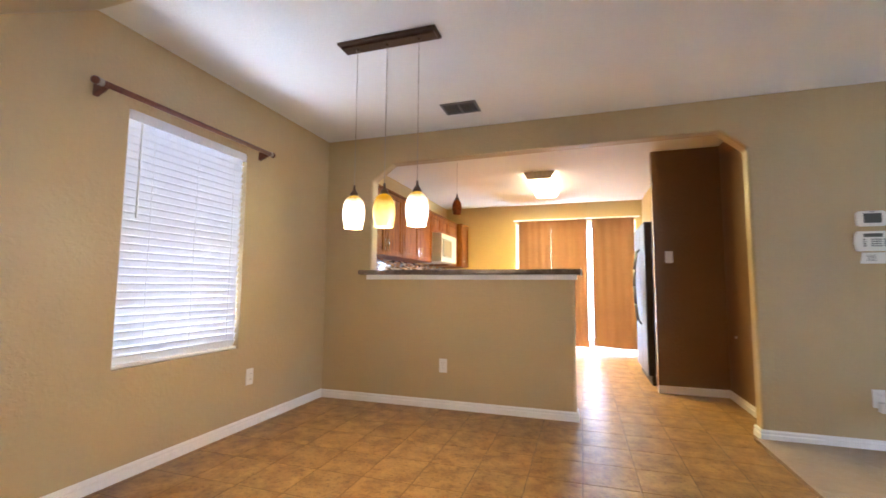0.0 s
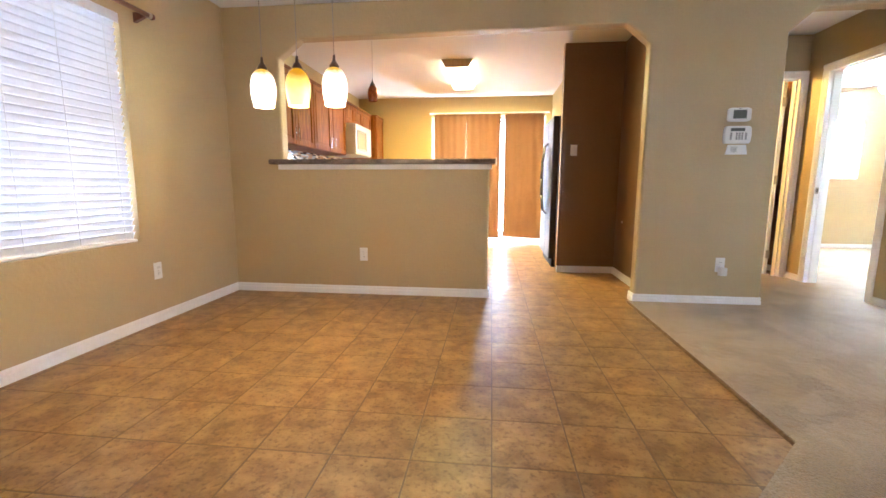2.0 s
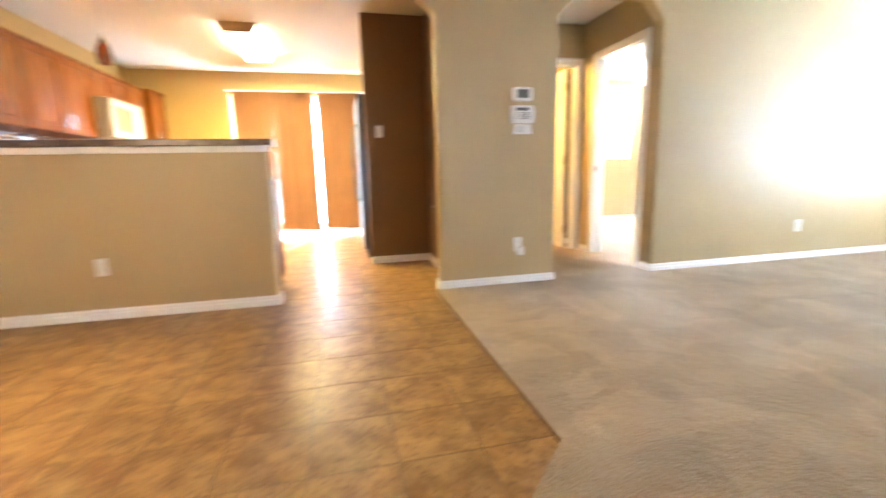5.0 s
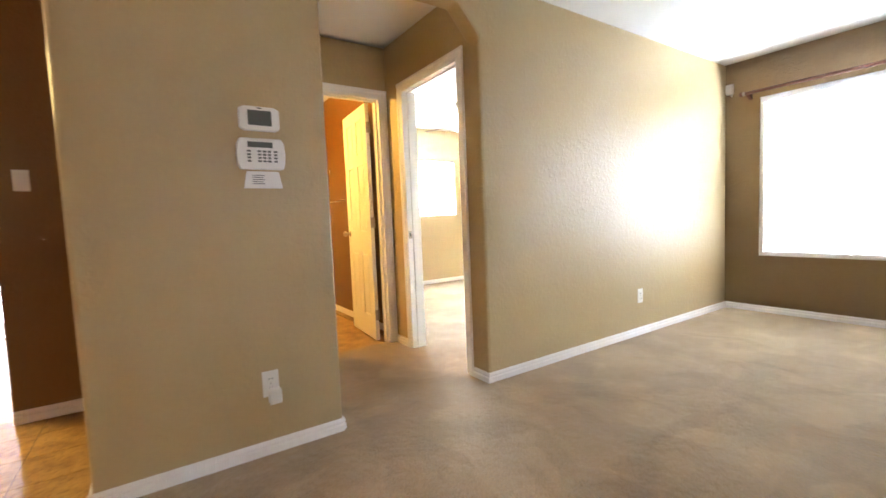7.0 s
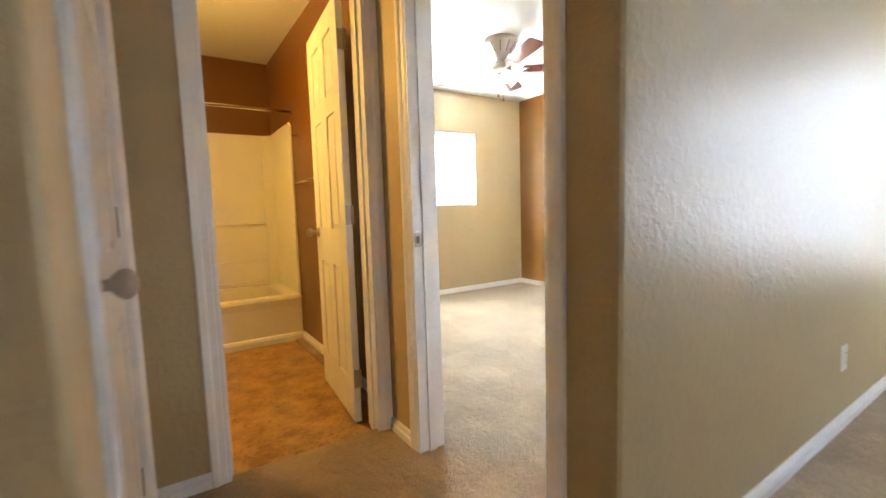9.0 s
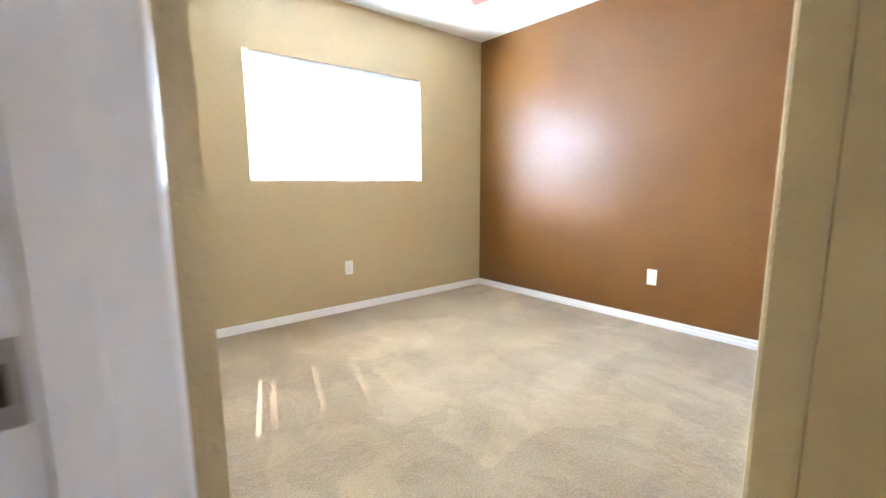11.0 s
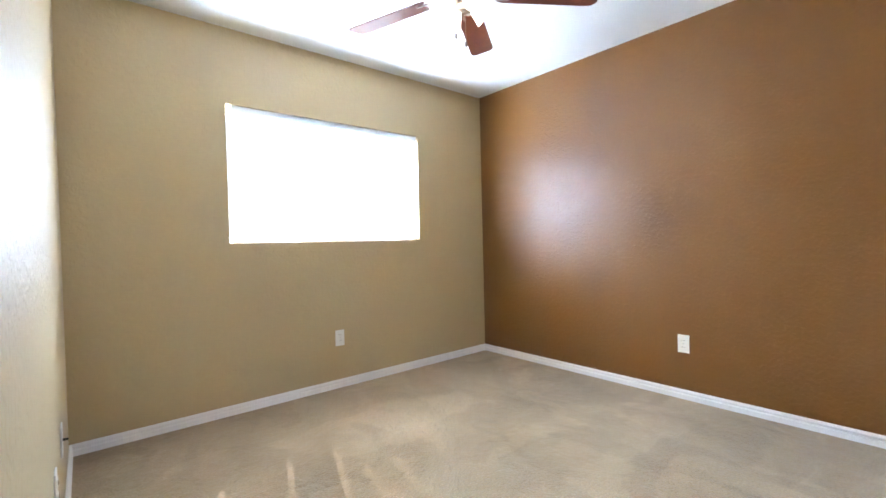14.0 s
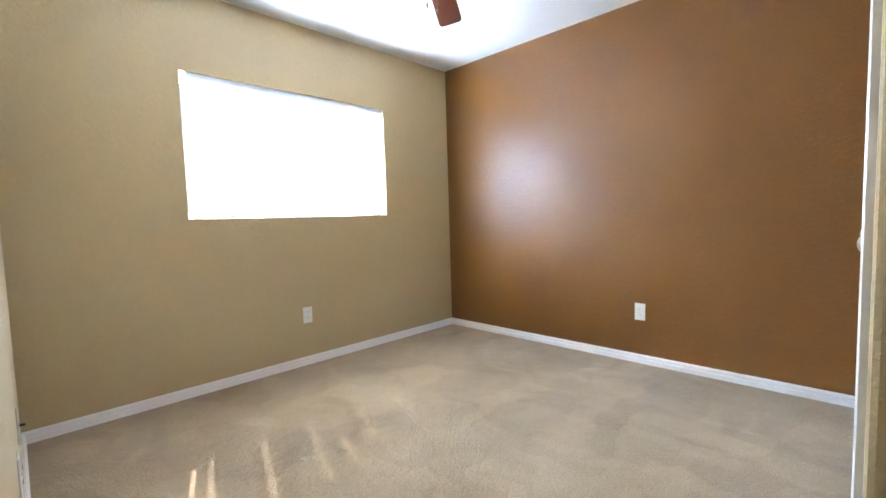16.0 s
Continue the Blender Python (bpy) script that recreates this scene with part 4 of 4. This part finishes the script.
panel_door("bathroom_door", (3.262, 5.522, 0.012), 85.0, 0.645, 2.02, "white six-panel bathroom door standing open along the brown wall", hinge_side=-1)
panel_door("bedroom_door", (XBD + 0.010, DY0 - 0.012, 0.022), 8, 0.735, 2.015, "white six-panel bedroom door, standing open inside the room", hinge_side=1)
panel_door("closet_door", (XH0 - 0.050, CLY1 - 0.015, 0.016), -90, 0.730, 2.01, "closed white six-panel closet door in the hall with a nickel knob", hinge_side=1)
for i in range(2):
    panel_door("bedroom_closet_door", (4.814 + 0.686 * i, YC - 0.075, 0.016), 0, 0.684, 2.01, "closed white panel door of the bedroom closet", hinge_side=-1)
strike = thing("strike_plate", (3.39, DY1 - 0.012, 0.925), "nickel strike plate in the white bedroom door jamb", "strike plate")
part("plate", boxes((-0.034, -0.004, -0.0025, -0.0003, -0.030, 0.030)), NICKEL, strike, bevel=0.0008)
part("hole", boxes((-0.026, -0.012, -0.0032, -0.0026, -0.014, 0.014)), BLACK, strike)

# ceiling fan
FX, FY, FZ = 4.98, 6.40, 2.195
fan = thing("ceiling_fan", (FX, FY, H), "nickel ceiling fan with five dark red blades and lit lamps", "ceiling fan")
part("mount", lathe(bmesh.new(), [(0.138, -0.0005), (0.142, -0.010), (0.142, -0.030), (0.128, -0.040), (0.104, -0.074), (0.074, -0.110), (0.050, -0.132), (0.038, -0.175)], 32), NICKEL, fan, smooth=True)
part("motor", lathe(bmesh.new(), [(0.050, -0.172), (0.060, -0.185), (0.085, -0.200), (0.090, -0.235), (0.080, -0.262), (0.045, -0.275)], 32), NICKEL, fan, smooth=True)
for i in range(10):
    a = radians(36 * i + 10)
    part("vent_rib", cyl(bmesh.new(), (0.127 * math.cos(a), 0.127 * math.sin(a), -0.044), (0.077 * math.cos(a), 0.077 * math.sin(a), -0.110), 0.0045, n=6), BRONZE, fan)
for i in range(5):
    a = -36 + 72 * i
    m = pose(0, 0, FZ - H, 0, 0, a) @ pose(0, 0, 0, -12, 0, 0)
    bm = prism([(0.17, -0.048), (0.20, -0.058), (0.60, -0.068), (0.632, -0.064), (0.648, -0.046), (0.648, 0.046), (0.632, 0.064), (0.60, 0.068), (0.20, 0.058), (0.17, 0.048), (0.215, 0.0)], "z", -0.003, 0.003)
    bmesh.ops.transform(bm, matrix=m, verts=bm.verts)
    bl = part("blade", bm, REDWOOD, fan, bevel=0.0015)
    bm = boxes((0.075, 0.17, -0.012, 0.012, -0.010, -0.004))
    box(bm, 0.155, 0.225, -0.035, -0.022, -0.010, -0.004)
    box(bm, 0.155, 0.225, 0.022, 0.035, -0.010, -0.004)
    box(bm, 0.155, 0.170, -0.022, 0.022, -0.010, -0.004)
    bmesh.ops.transform(bm, matrix=m, verts=bm.verts)
    part("blade_iron", bm, NICKEL, bl, bevel=0.002)
kit = part("light_kit", lathe(bmesh.new(), [(0.045, -0.274), (0.050, -0.300), (0.030, -0.318), (0.012, -0.322)], 24), NICKEL, fan, smooth=True)
OPAL = emissive("lit_opal_glass", (1.0, 0.93, 0.82), 0.8)
for i in range(4):
    a = radians(90 * i + 72)
    m = Matrix.Translation((0.055 * math.cos(a), 0.055 * math.sin(a), -0.285)) @ Matrix.Rotation(a, 4, "Z") @ Matrix.Rotation(radians(128), 4, "Y")
    part("glass_shade", lathe(bmesh.new(), [(0.018, 0.0), (0.026, 0.012), (0.038, 0.040), (0.043, 0.068), (0.050, 0.086), (0.047, 0.084), (0.0, 0.070)], 20, m), OPAL, kit, smooth=True)
for x, y, l in ((-0.055, -0.02, 0.150), (-0.02, -0.045, 0.185)):
    c = part("pull_chain", cyl(bmesh.new(), (x, y, -0.30), (x, y, -0.30 - l), 0.0012, n=5), NICKEL, fan)
    part("pull_knob", lathe(bmesh.new(), [(0.002, -0.30 - l), (0.006, -0.31 - l), (0.006, -0.322 - l), (0.002, -0.33 - l)], 10, Matrix.Translation((x, y, 0))), BRONZE, c, smooth=True)
lamp("fan_light", "POINT", 2.5, (1.0, 0.86, 0.66), pose(FX, FY, H - 0.43), 0.09)

# bathtub with its surround
TY, TZ = 7.175, 0.386
tub = thing("bathtub", (0, 0, 0), "ivory acrylic bathtub with a stepped apron and moulded wall surround", "bathtub")
part("apron", prism([(TY, 0.075), (TY - 0.004, 0.30), (TY - 0.012, TZ - 0.03), (TY, TZ - 0.002), (TY + 0.07, TZ), (TY + 0.07, 0.0), (TY, 0.0)], "x", 1.90, XT - 0.001), ACRYLIC, tub, bevel=0.008)
part("apron_foot", prism([(TY - 0.022, 0.0005), (TY - 0.022, 0.045), (TY - 0.014, 0.066), (TY - 0.0005, 0.072), (TY - 0.0005, 0.0005)], "x", 1.90, XT - 0.002), ACRYLIC, tub, bevel=0.003)
bm = boxes((1.90, XT - 0.001, 7.83, YT - 0.02, 0.10, TZ), (1.90, 2.02, TY + 0.0705, 7.8295, 0.10, TZ), (XT - 0.13, XT - 0.001, TY + 0.0705, 7.8295, 0.10, TZ), (2.0205, XT - 0.1305, TY + 0.0705, 7.8295, 0.06, 0.11))
part("basin", bm, ACRYLIC, tub, bevel=0.012)
for t, z0, z1 in ((0.030, TZ + 0.001, 0.607), (0.022, 0.6075, 0.965), (0.014, 0.9655, 1.78)):
    part("back_panel", boxes((1.90, XT - 0.001, YT - t, YT - 0.001, z0, z1)), ACRYLIC, tub, bevel=0.004)
part("end_panel", prism([(TY - 0.01, TZ + 0.001), (YT - 0.031, TZ + 0.001), (YT - 0.031, 1.78), (TY + 0.02, 1.78), (TY - 0.01, 1.74)], "x", XT - 0.022, XT - 0.001), ACRYLIC, tub, bevel=0.008)
part("corner_column", prism([(XT - 0.0225, YT - 0.0305), (XT - 0.10, YT - 0.0305), (XT - 0.0225, YT - 0.105)], "z", TZ + 0.001, 1.775), ACRYLIC, tub, bevel=0.004)
for x0, x1, z in ((2.15, 2.80, 0.607), (2.83, 3.32, 0.620), (2.15, 3.32, 0.965), (2.10, 3.40, 0.425)):
    part("shelf", boxes((x0, x1, YT - 0.048, YT - 0.0305, z - 0.012, z + 0.004)), ACRYLIC, tub, bevel=0.005)
rod = thing("shower_rod", (0, 0, 0), "thin chrome shower curtain rod over the bathtub", "shower rod")
part("tube", cyl(bmesh.new(), (1.862, 7.12, 1.845), (XT - 0.001, 7.12, 1.845), 0.012), CHROME, rod, smooth=True)
for x, s in ((XT - 0.001, -1), (1.861, 1)):
    part("flange", cyl(bmesh.new(), (x, 7.12, 1.845), (x + s * 0.012, 7.12, 1.845), 0.028), CHROME, rod)
tb = thing("towel_bar", (XT, 6.45, 1.275), "chrome towel bar on the brown bathroom wall behind the open door", "towel bar")
part("bar", cyl(bmesh.new(), (-0.055, 0.0, 0), (-0.055, 0.50, 0), 0.008), CHROME, tb, smooth=True)
for y in (0.0, 0.50):
    part("post", cyl(bmesh.new(), (-0.0005, y, 0), (-0.062, y, 0), 0.011), CHROME, tb)
hk = thing("robe_hook", (XT, 7.0, 1.635), "small chrome robe hook on the brown bathroom wall", "hook")
part("base", cyl(bmesh.new(), (-0.0005, 0, 0), (-0.008, 0, 0), 0.018), CHROME, hk)
part("peg", cyl(bmesh.new(), (-0.008, 0, 0), (-0.045, 0, 0.008), 0.006, 0.009), CHROME, hk)

# toilet
to = thing("toilet", (1.825, 6.58, 0), "ivory ceramic toilet with a closed seat beside the bathtub", "toilet")


def oval(cx, rx, ry, z, n=28):
    return [(cx + rx * math.cos(2 * math.pi * i / n), ry * math.sin(2 * math.pi * i / n), z) for i in range(n)]


def loft(rings, cap=True):
    bm = bmesh.new()
    vs = [[bm.verts.new(p) for p in r] for r in rings]
    for a, b in zip(vs, vs[1:]):
        for i in range(len(a)):
            bm.faces.new((a[i], a[(i + 1) % len(a)], b[(i + 1) % len(a)], b[i]))
    bm.faces.new(vs[0]), bm.faces.new(vs[-1])
    return bm


part("bowl", loft([oval(0.42, 0.24, 0.11, 0.001), oval(0.42, 0.23, 0.10, 0.06), oval(0.44, 0.19, 0.095, 0.16), oval(0.48, 0.25, 0.15, 0.28), oval(0.51, 0.29, 0.185, 0.36), oval(0.51, 0.295, 0.19, 0.395)]), ACRYLIC, to, smooth=True)
part("seat", loft([oval(0.52, 0.295, 0.19, 0.396), oval(0.52, 0.30, 0.195, 0.402), oval(0.52, 0.30, 0.195, 0.412), oval(0.52, 0.295, 0.19, 0.416)]), ACRYLIC, to, smooth=True)
part("lid", loft([oval(0.52, 0.285, 0.18, 0.4165), oval(0.52, 0.295, 0.19, 0.420), oval(0.52, 0.29, 0.187, 0.434), oval(0.52, 0.26, 0.16, 0.442)]), ACRYLIC, to, smooth=True)
tk = part("tank", boxes((0.045, 0.225, -0.22, 0.22, 0.40, 0.74)), ACRYLIC, to, bevel=0.02)
part("tank_lid", boxes((0.040, 0.235, -0.23, 0.23, 0.7405, 0.77)), ACRYLIC, tk, bevel=0.008)

# kitchen cabinets


def cabinet_door(parent, x, y0, y1, z0, z1, handle=None):
    """A raised-panel door on the plane x, looking towards +x."""
    d = part("door", boxes((x, x + 0.019, y0, y0 + 0.055, z0, z1), (x, x + 0.019, y1 - 0.055, y1, z0, z1), (x, x + 0.019, y0 + 0.055, y1 - 0.055, z0, z0 + 0.055),
                           (x, x + 0.019, y0 + 0.055, y1 - 0.055, z1 - 0.055, z1)), CABINET, parent, bevel=0.004)
    bm = boxes((x, x + 0.009, y0 + 0.054, y1 - 0.054, z0 + 0.054, z1 - 0.054), (x + 0.009, x + 0.016, y0 + 0.075, y1 - 0.075, z0 + 0.075, z1 - 0.075))
    part("panel", bm, CABINET, d, bevel=0.005)
    if handle is not None:
        hz = z0 + 0.04
        part("handle", boxes((x + 0.032, x + 0.042, handle - 0.010, handle + 0.010, hz, hz + 0.13), (x + 0.019, x + 0.0325, handle - 0.005, handle + 0.005, hz + 0.008, hz + 0.018),
                             (x + 0.019, x + 0.0325, handle - 0.005, handle + 0.005, hz + 0.112, hz + 0.122)), CHROME, d, "polished chrome bar handle", bevel=0.002)
    return d


def wall_cabinet(y0, y1, z0, z1, face, splits, handles, label):
    c = thing("wall_cabinet", (0, 0, 0), label, "kitchen cabinet", "wall cabinets")
    part("body", boxes((XW + 0.001, face - 0.020, y0, y1, z0, z1)), CABINET, c, bevel=0.002)
    ys = [y0 + 0.004] + splits + [y1 - 0.004]
    for i in range(len(ys) - 1):
        cabinet_door(c, face - 0.0195, ys[i] + (0.002 if i else 0), ys[i + 1] - 0.002, z0 + 0.006, z1 - 0.006, handles[i])
    part("cornice", boxes((XW + 0.001, face + 0.012, y0, y1, z1 + 0.0005, z1 + 0.022)), CABINET, c, bevel=0.004)
    return c


FACE = -1.73
wall_cabinet(YK + T + 0.002, 5.262, 1.365, 2.075, FACE, [4.80], [4.765, 4.845], "cherry wall cabinet with two panel doors and chrome handles")
wall_cabinet(5.266, 6.326, 1.365, 2.075, FACE, [5.79], [5.745, 5.86], "wide cherry wall cabinet with chrome handles beside the microwave")
wall_cabinet(6.330, 7.092, 1.800, 2.075, FACE, [6.71], [None, None], "short cherry cabinet over the cream microwave")
wall_cabinet(7.096, 7.560, 1.365, 2.075, FACE, [], [None], "narrow cherry wall cabinet on the far side of the microwave")
wall_cabinet(7.564, YF - 0.002, 1.365, 2.075, -1.64, [], [7.62], "deeper cherry corner cabinet against the far kitchen wall")
mw = thing("microwave", (0, 0, 0), "cream over-the-range microwave with a framed window", "microwave")
part("body", boxes((XW + 0.002, -1.622, 6.335, 7.088, 1.385, 1.796)), MICRO, mw, bevel=0.006)
dr = part("door", boxes((-1.6215, -1.598, 6.337, 6.900, 1.390, 1.792)), MICRO, mw, bevel=0.006)
part("door_window", boxes((-1.5975, -1.594, 6.42, 6.80, 1.47, 1.70)), MICROGLASS, dr, bevel=0.002)
part("window_frame", boxes((-1.5975, -1.590, 6.40, 6.418, 1.45, 1.72), (-1.5975, -1.590, 6.802, 6.82, 1.45, 1.72), (-1.5975, -1.590, 6.4185, 6.8015, 1.45, 1.468), (-1.5975, -1.590, 6.4185, 6.8015, 1.702, 1.72)), GREYPLASTIC, dr, bevel=0.001)
part("control_panel", boxes((-1.6215, -1.600, 6.902, 7.086, 1.390, 1.792)), MICRO, mw, bevel=0.004)
MOSAIC_COLORS = [material("mosaic_" + n, c, 0.15, vary=0.25, coat=0.3) for n, c in (("brown", (0.10, 0.045, 0.02)), ("cream", (0.55, 0.45, 0.30)), ("amber", (0.33, 0.17, 0.06)), ("grey", (0.25, 0.24, 0.22)))]
splash = thing("backsplash", (0, 0, 0), "brown and cream glass mosaic backsplash under the wall cabinets", "backsplash")
part("bed", boxes((XW + 0.0005, XW + 0.004, YK + T + 0.001, YF - 0.001, 0.935, 1.362)), GROUT, splash)
rnd = random.Random(4)
strips = [bmesh.new() for _ in MOSAIC_COLORS]
z = 0.94
while z < 1.355:
    y = YK + T + 0.002 + rnd.random() * 0.05
    while y < YF - 0.08:
        l = rnd.choice((0.05, 0.08, 0.11))
        box(rnd.choice(strips), XW + 0.0042, XW + 0.009 + rnd.random() * 0.002, y, y + l - 0.002, z, z + 0.0145)
        y += l
    z += 0.0165
for b, m in zip(strips, MOSAIC_COLORS):
    part("mosaic", b, m, splash, kind="stuff")

# base cabinets and worktops, mostly hidden behind the half wall
ww = thing("worktop", (0, 0, 0), "dark mottled laminate kitchen worktop along the mosaic wall", "worktop")
part("slab", boxes((XW + 0.001, -1.42, YK + T + 0.61, YF - 0.001, 0.895, 0.934), (XW + 0.001, 0.20, YK + T + 0.001, YK + T + 0.6095, 0.895, 0.934)), STONE, ww, bevel=0.003)


def base_cabinet(x0, x1, y0, y1, facing):
    c = thing("base_cabinet", (0, 0, 0), "cherry base cabinet under the dark kitchen worktop", "kitchen cabinet", "base cabinets")
    part("body", boxes((x0, x1, y0, y1, 0.10, 0.894)), CABINET, c, bevel=0.002)
    part("toe_kick", boxes((x0 + 0.03, x1 - 0.03, y0 + 0.03, y1 - 0.06, 0.0, 0.0995)), BLACK, c)
    if facing == "y":
        for a, b in ((0.11, 0.70), (0.71, 0.885)):
            part("door" if a < 0.5 else "drawer", boxes((x0 + 0.004, x1 - 0.004, y1 + 0.0005, y1 + 0.019, a, b)), CABINET, c, bevel=0.004)
    else:
        for a, b in ((0.11, 0.70), (0.71, 0.885)):
            part("door" if a < 0.5 else "drawer", boxes((x1 + 0.0005, x1 + 0.019, y0 + 0.004, y1 - 0.004, a, b)), CABINET, c, bevel=0.004)


for i in range(3):
    base_cabinet(-1.40 + 0.53 * i, -0.872 + 0.53 * i, YK + T + 0.002, YK + T + 0.585, "y")
for i in range(5):
    base_cabinet(XW + 0.002, XW + 0.60, 4.90 + 0.62 * i, 5.518 + 0.62 * i, "x")

# refrigerator
fr = thing("refrigerator", (0, 0, 0), "stainless steel side-by-side refrigerator with dark grey sides and curved handles", "refrigerator")
part("body", boxes((1.005, 1.63, 5.70, 6.60, 0.03, 1.76)), FRIDGESIDE, fr, bevel=0.006)
for y0, y1, hy in ((5.702, 6.10, 6.055), (6.106, 6.598, 6.15)):
    d = part("door", boxes((0.941, 1.000, y0, y1, 0.10, 1.755)), FRIDGESIDE, fr, bevel=0.008)
    part("front_skin", boxes((0.934, 0.9405, y0 + 0.003, y1 - 0.003, 0.103, 1.752)), STEEL, d, bevel=0.002)
    bm = bmesh.new()
    pts = [(0.930, 0.62), (0.895, 0.66), (0.872, 0.85), (0.866, 1.05), (0.872, 1.25), (0.895, 1.44), (0.930, 1.48)]
    for (xa, za), (xb, zb) in zip(pts, pts[1:]):
        cyl(bm, (xa, hy, za), (xb, hy, zb), 0.011, n=10)
    part("handle", bm, STEEL, d, "curved stainless bar handle", smooth=True)
part("kick_grille", boxes((0.975, 1.60, 5.72, 6.58, 0.0, 0.095)), BLACK, fr)

# vinyl tiles, each a shallow plate with open joints
PX, PY, X0, Y0 = 0.286, 0.2965, -0.022, 2.202
floor = bpy.data.objects["floor_dining"]
tile_mesh, near = None, 0
rv, rf = [], []


def clip(poly, a, b, c):
    """The part of a flat outline where a * x + b * y <= c."""
    out = []
    for p, q in zip(poly, poly[1:] + poly[:1]):
        dp, dq = a * p[0] + b * p[1] - c, a * q[0] + b * q[1] - c
        if dp <= 0:
            out.append(p)
        if dp * dq < 0:
            f = dp / (dp - dq)
            out.append((p[0] + f * (q[0] - p[0]), p[1] + f * (q[1] - p[1])))
    return out


def tile_faces(verts, faces, poly, ox=0.0, oy=0.0):
    k, n = len(verts), len(poly)
    cx, cy = sum(p[0] for p in poly) / n, sum(p[1] for p in poly) / n
    for z, f in ((-0.0018, 1.0), (0.0, 1 - 0.0016 / 0.14)):
        verts += [(cx + (x - cx) * f - ox, cy + (y - cy) * f - oy, z) for x, y in poly]
    faces += [tuple(k + n + i for i in range(n))] + [(k + i, k + (i + 1) % n, k + n + (i + 1) % n, k + n + i) for i in range(n)]


dx, dy = TIP[0] - DIAG[0], TIP[1] - DIAG[1]
for i in range(-8, 7):
    for j in range(-4, 20):
        x0, y0 = X0 + i * PX + 0.0023, Y0 + j * PY + 0.0023
        x1, y1 = x0 + PX - 0.0046, y0 + PY - 0.0046
        poly = [(x0, y0), (x1, y0), (x1, y1), (x0, y1)]
        east = 1.655 if y0 > YK else 1.437 if y1 > YK else 1.386
        for a, b, c in ((-1, 0, -XW - 0.001), (0, -1, -1.165), (0, 1, YF - 0.002), (1, 0, east), (dy, -dx, dy * TIP[0] - dx * TIP[1])):
            if a == dy and y0 > TIP[1]:
                continue
            poly = clip(poly, a, b, c)
            if len(poly) < 3:
                break
        if len(poly) < 3:
            continue
        area = abs(sum(p[0] * q[1] - q[0] * p[1] for p, q in zip(poly, poly[1:] + poly[:1]))) / 2
        if area < 0.002:
            continue
        full = len(poly) == 4 and abs(area - (x1 - x0) * (y1 - y0)) < 1e-6
        if near < 290 and y0 < 6.6:
            if full and tile_mesh:
                t = new("tile", tile_mesh)
            else:
                vs, fs = [], []
                tile_faces(vs, fs, poly, x0, y0)
                me = bpy.data.meshes.new("tile")
                me.from_pydata(vs, [], fs)
                me.materials.append(TILE)
                t = new("tile", me)
                if full:
                    tile_mesh = me
            t.parent = floor
            t.location = (x0, y0, 0)
            near += 1
        else:
            tile_faces(rv, rf, poly)
if rv:
    me = bpy.data.meshes.new("far_tiles")
    me.from_pydata(rv, [], rf)
    me.materials.append(TILE)
    t = new("far_tiles", me)
    t.parent = floor
    tagged(t, kind="stuff")
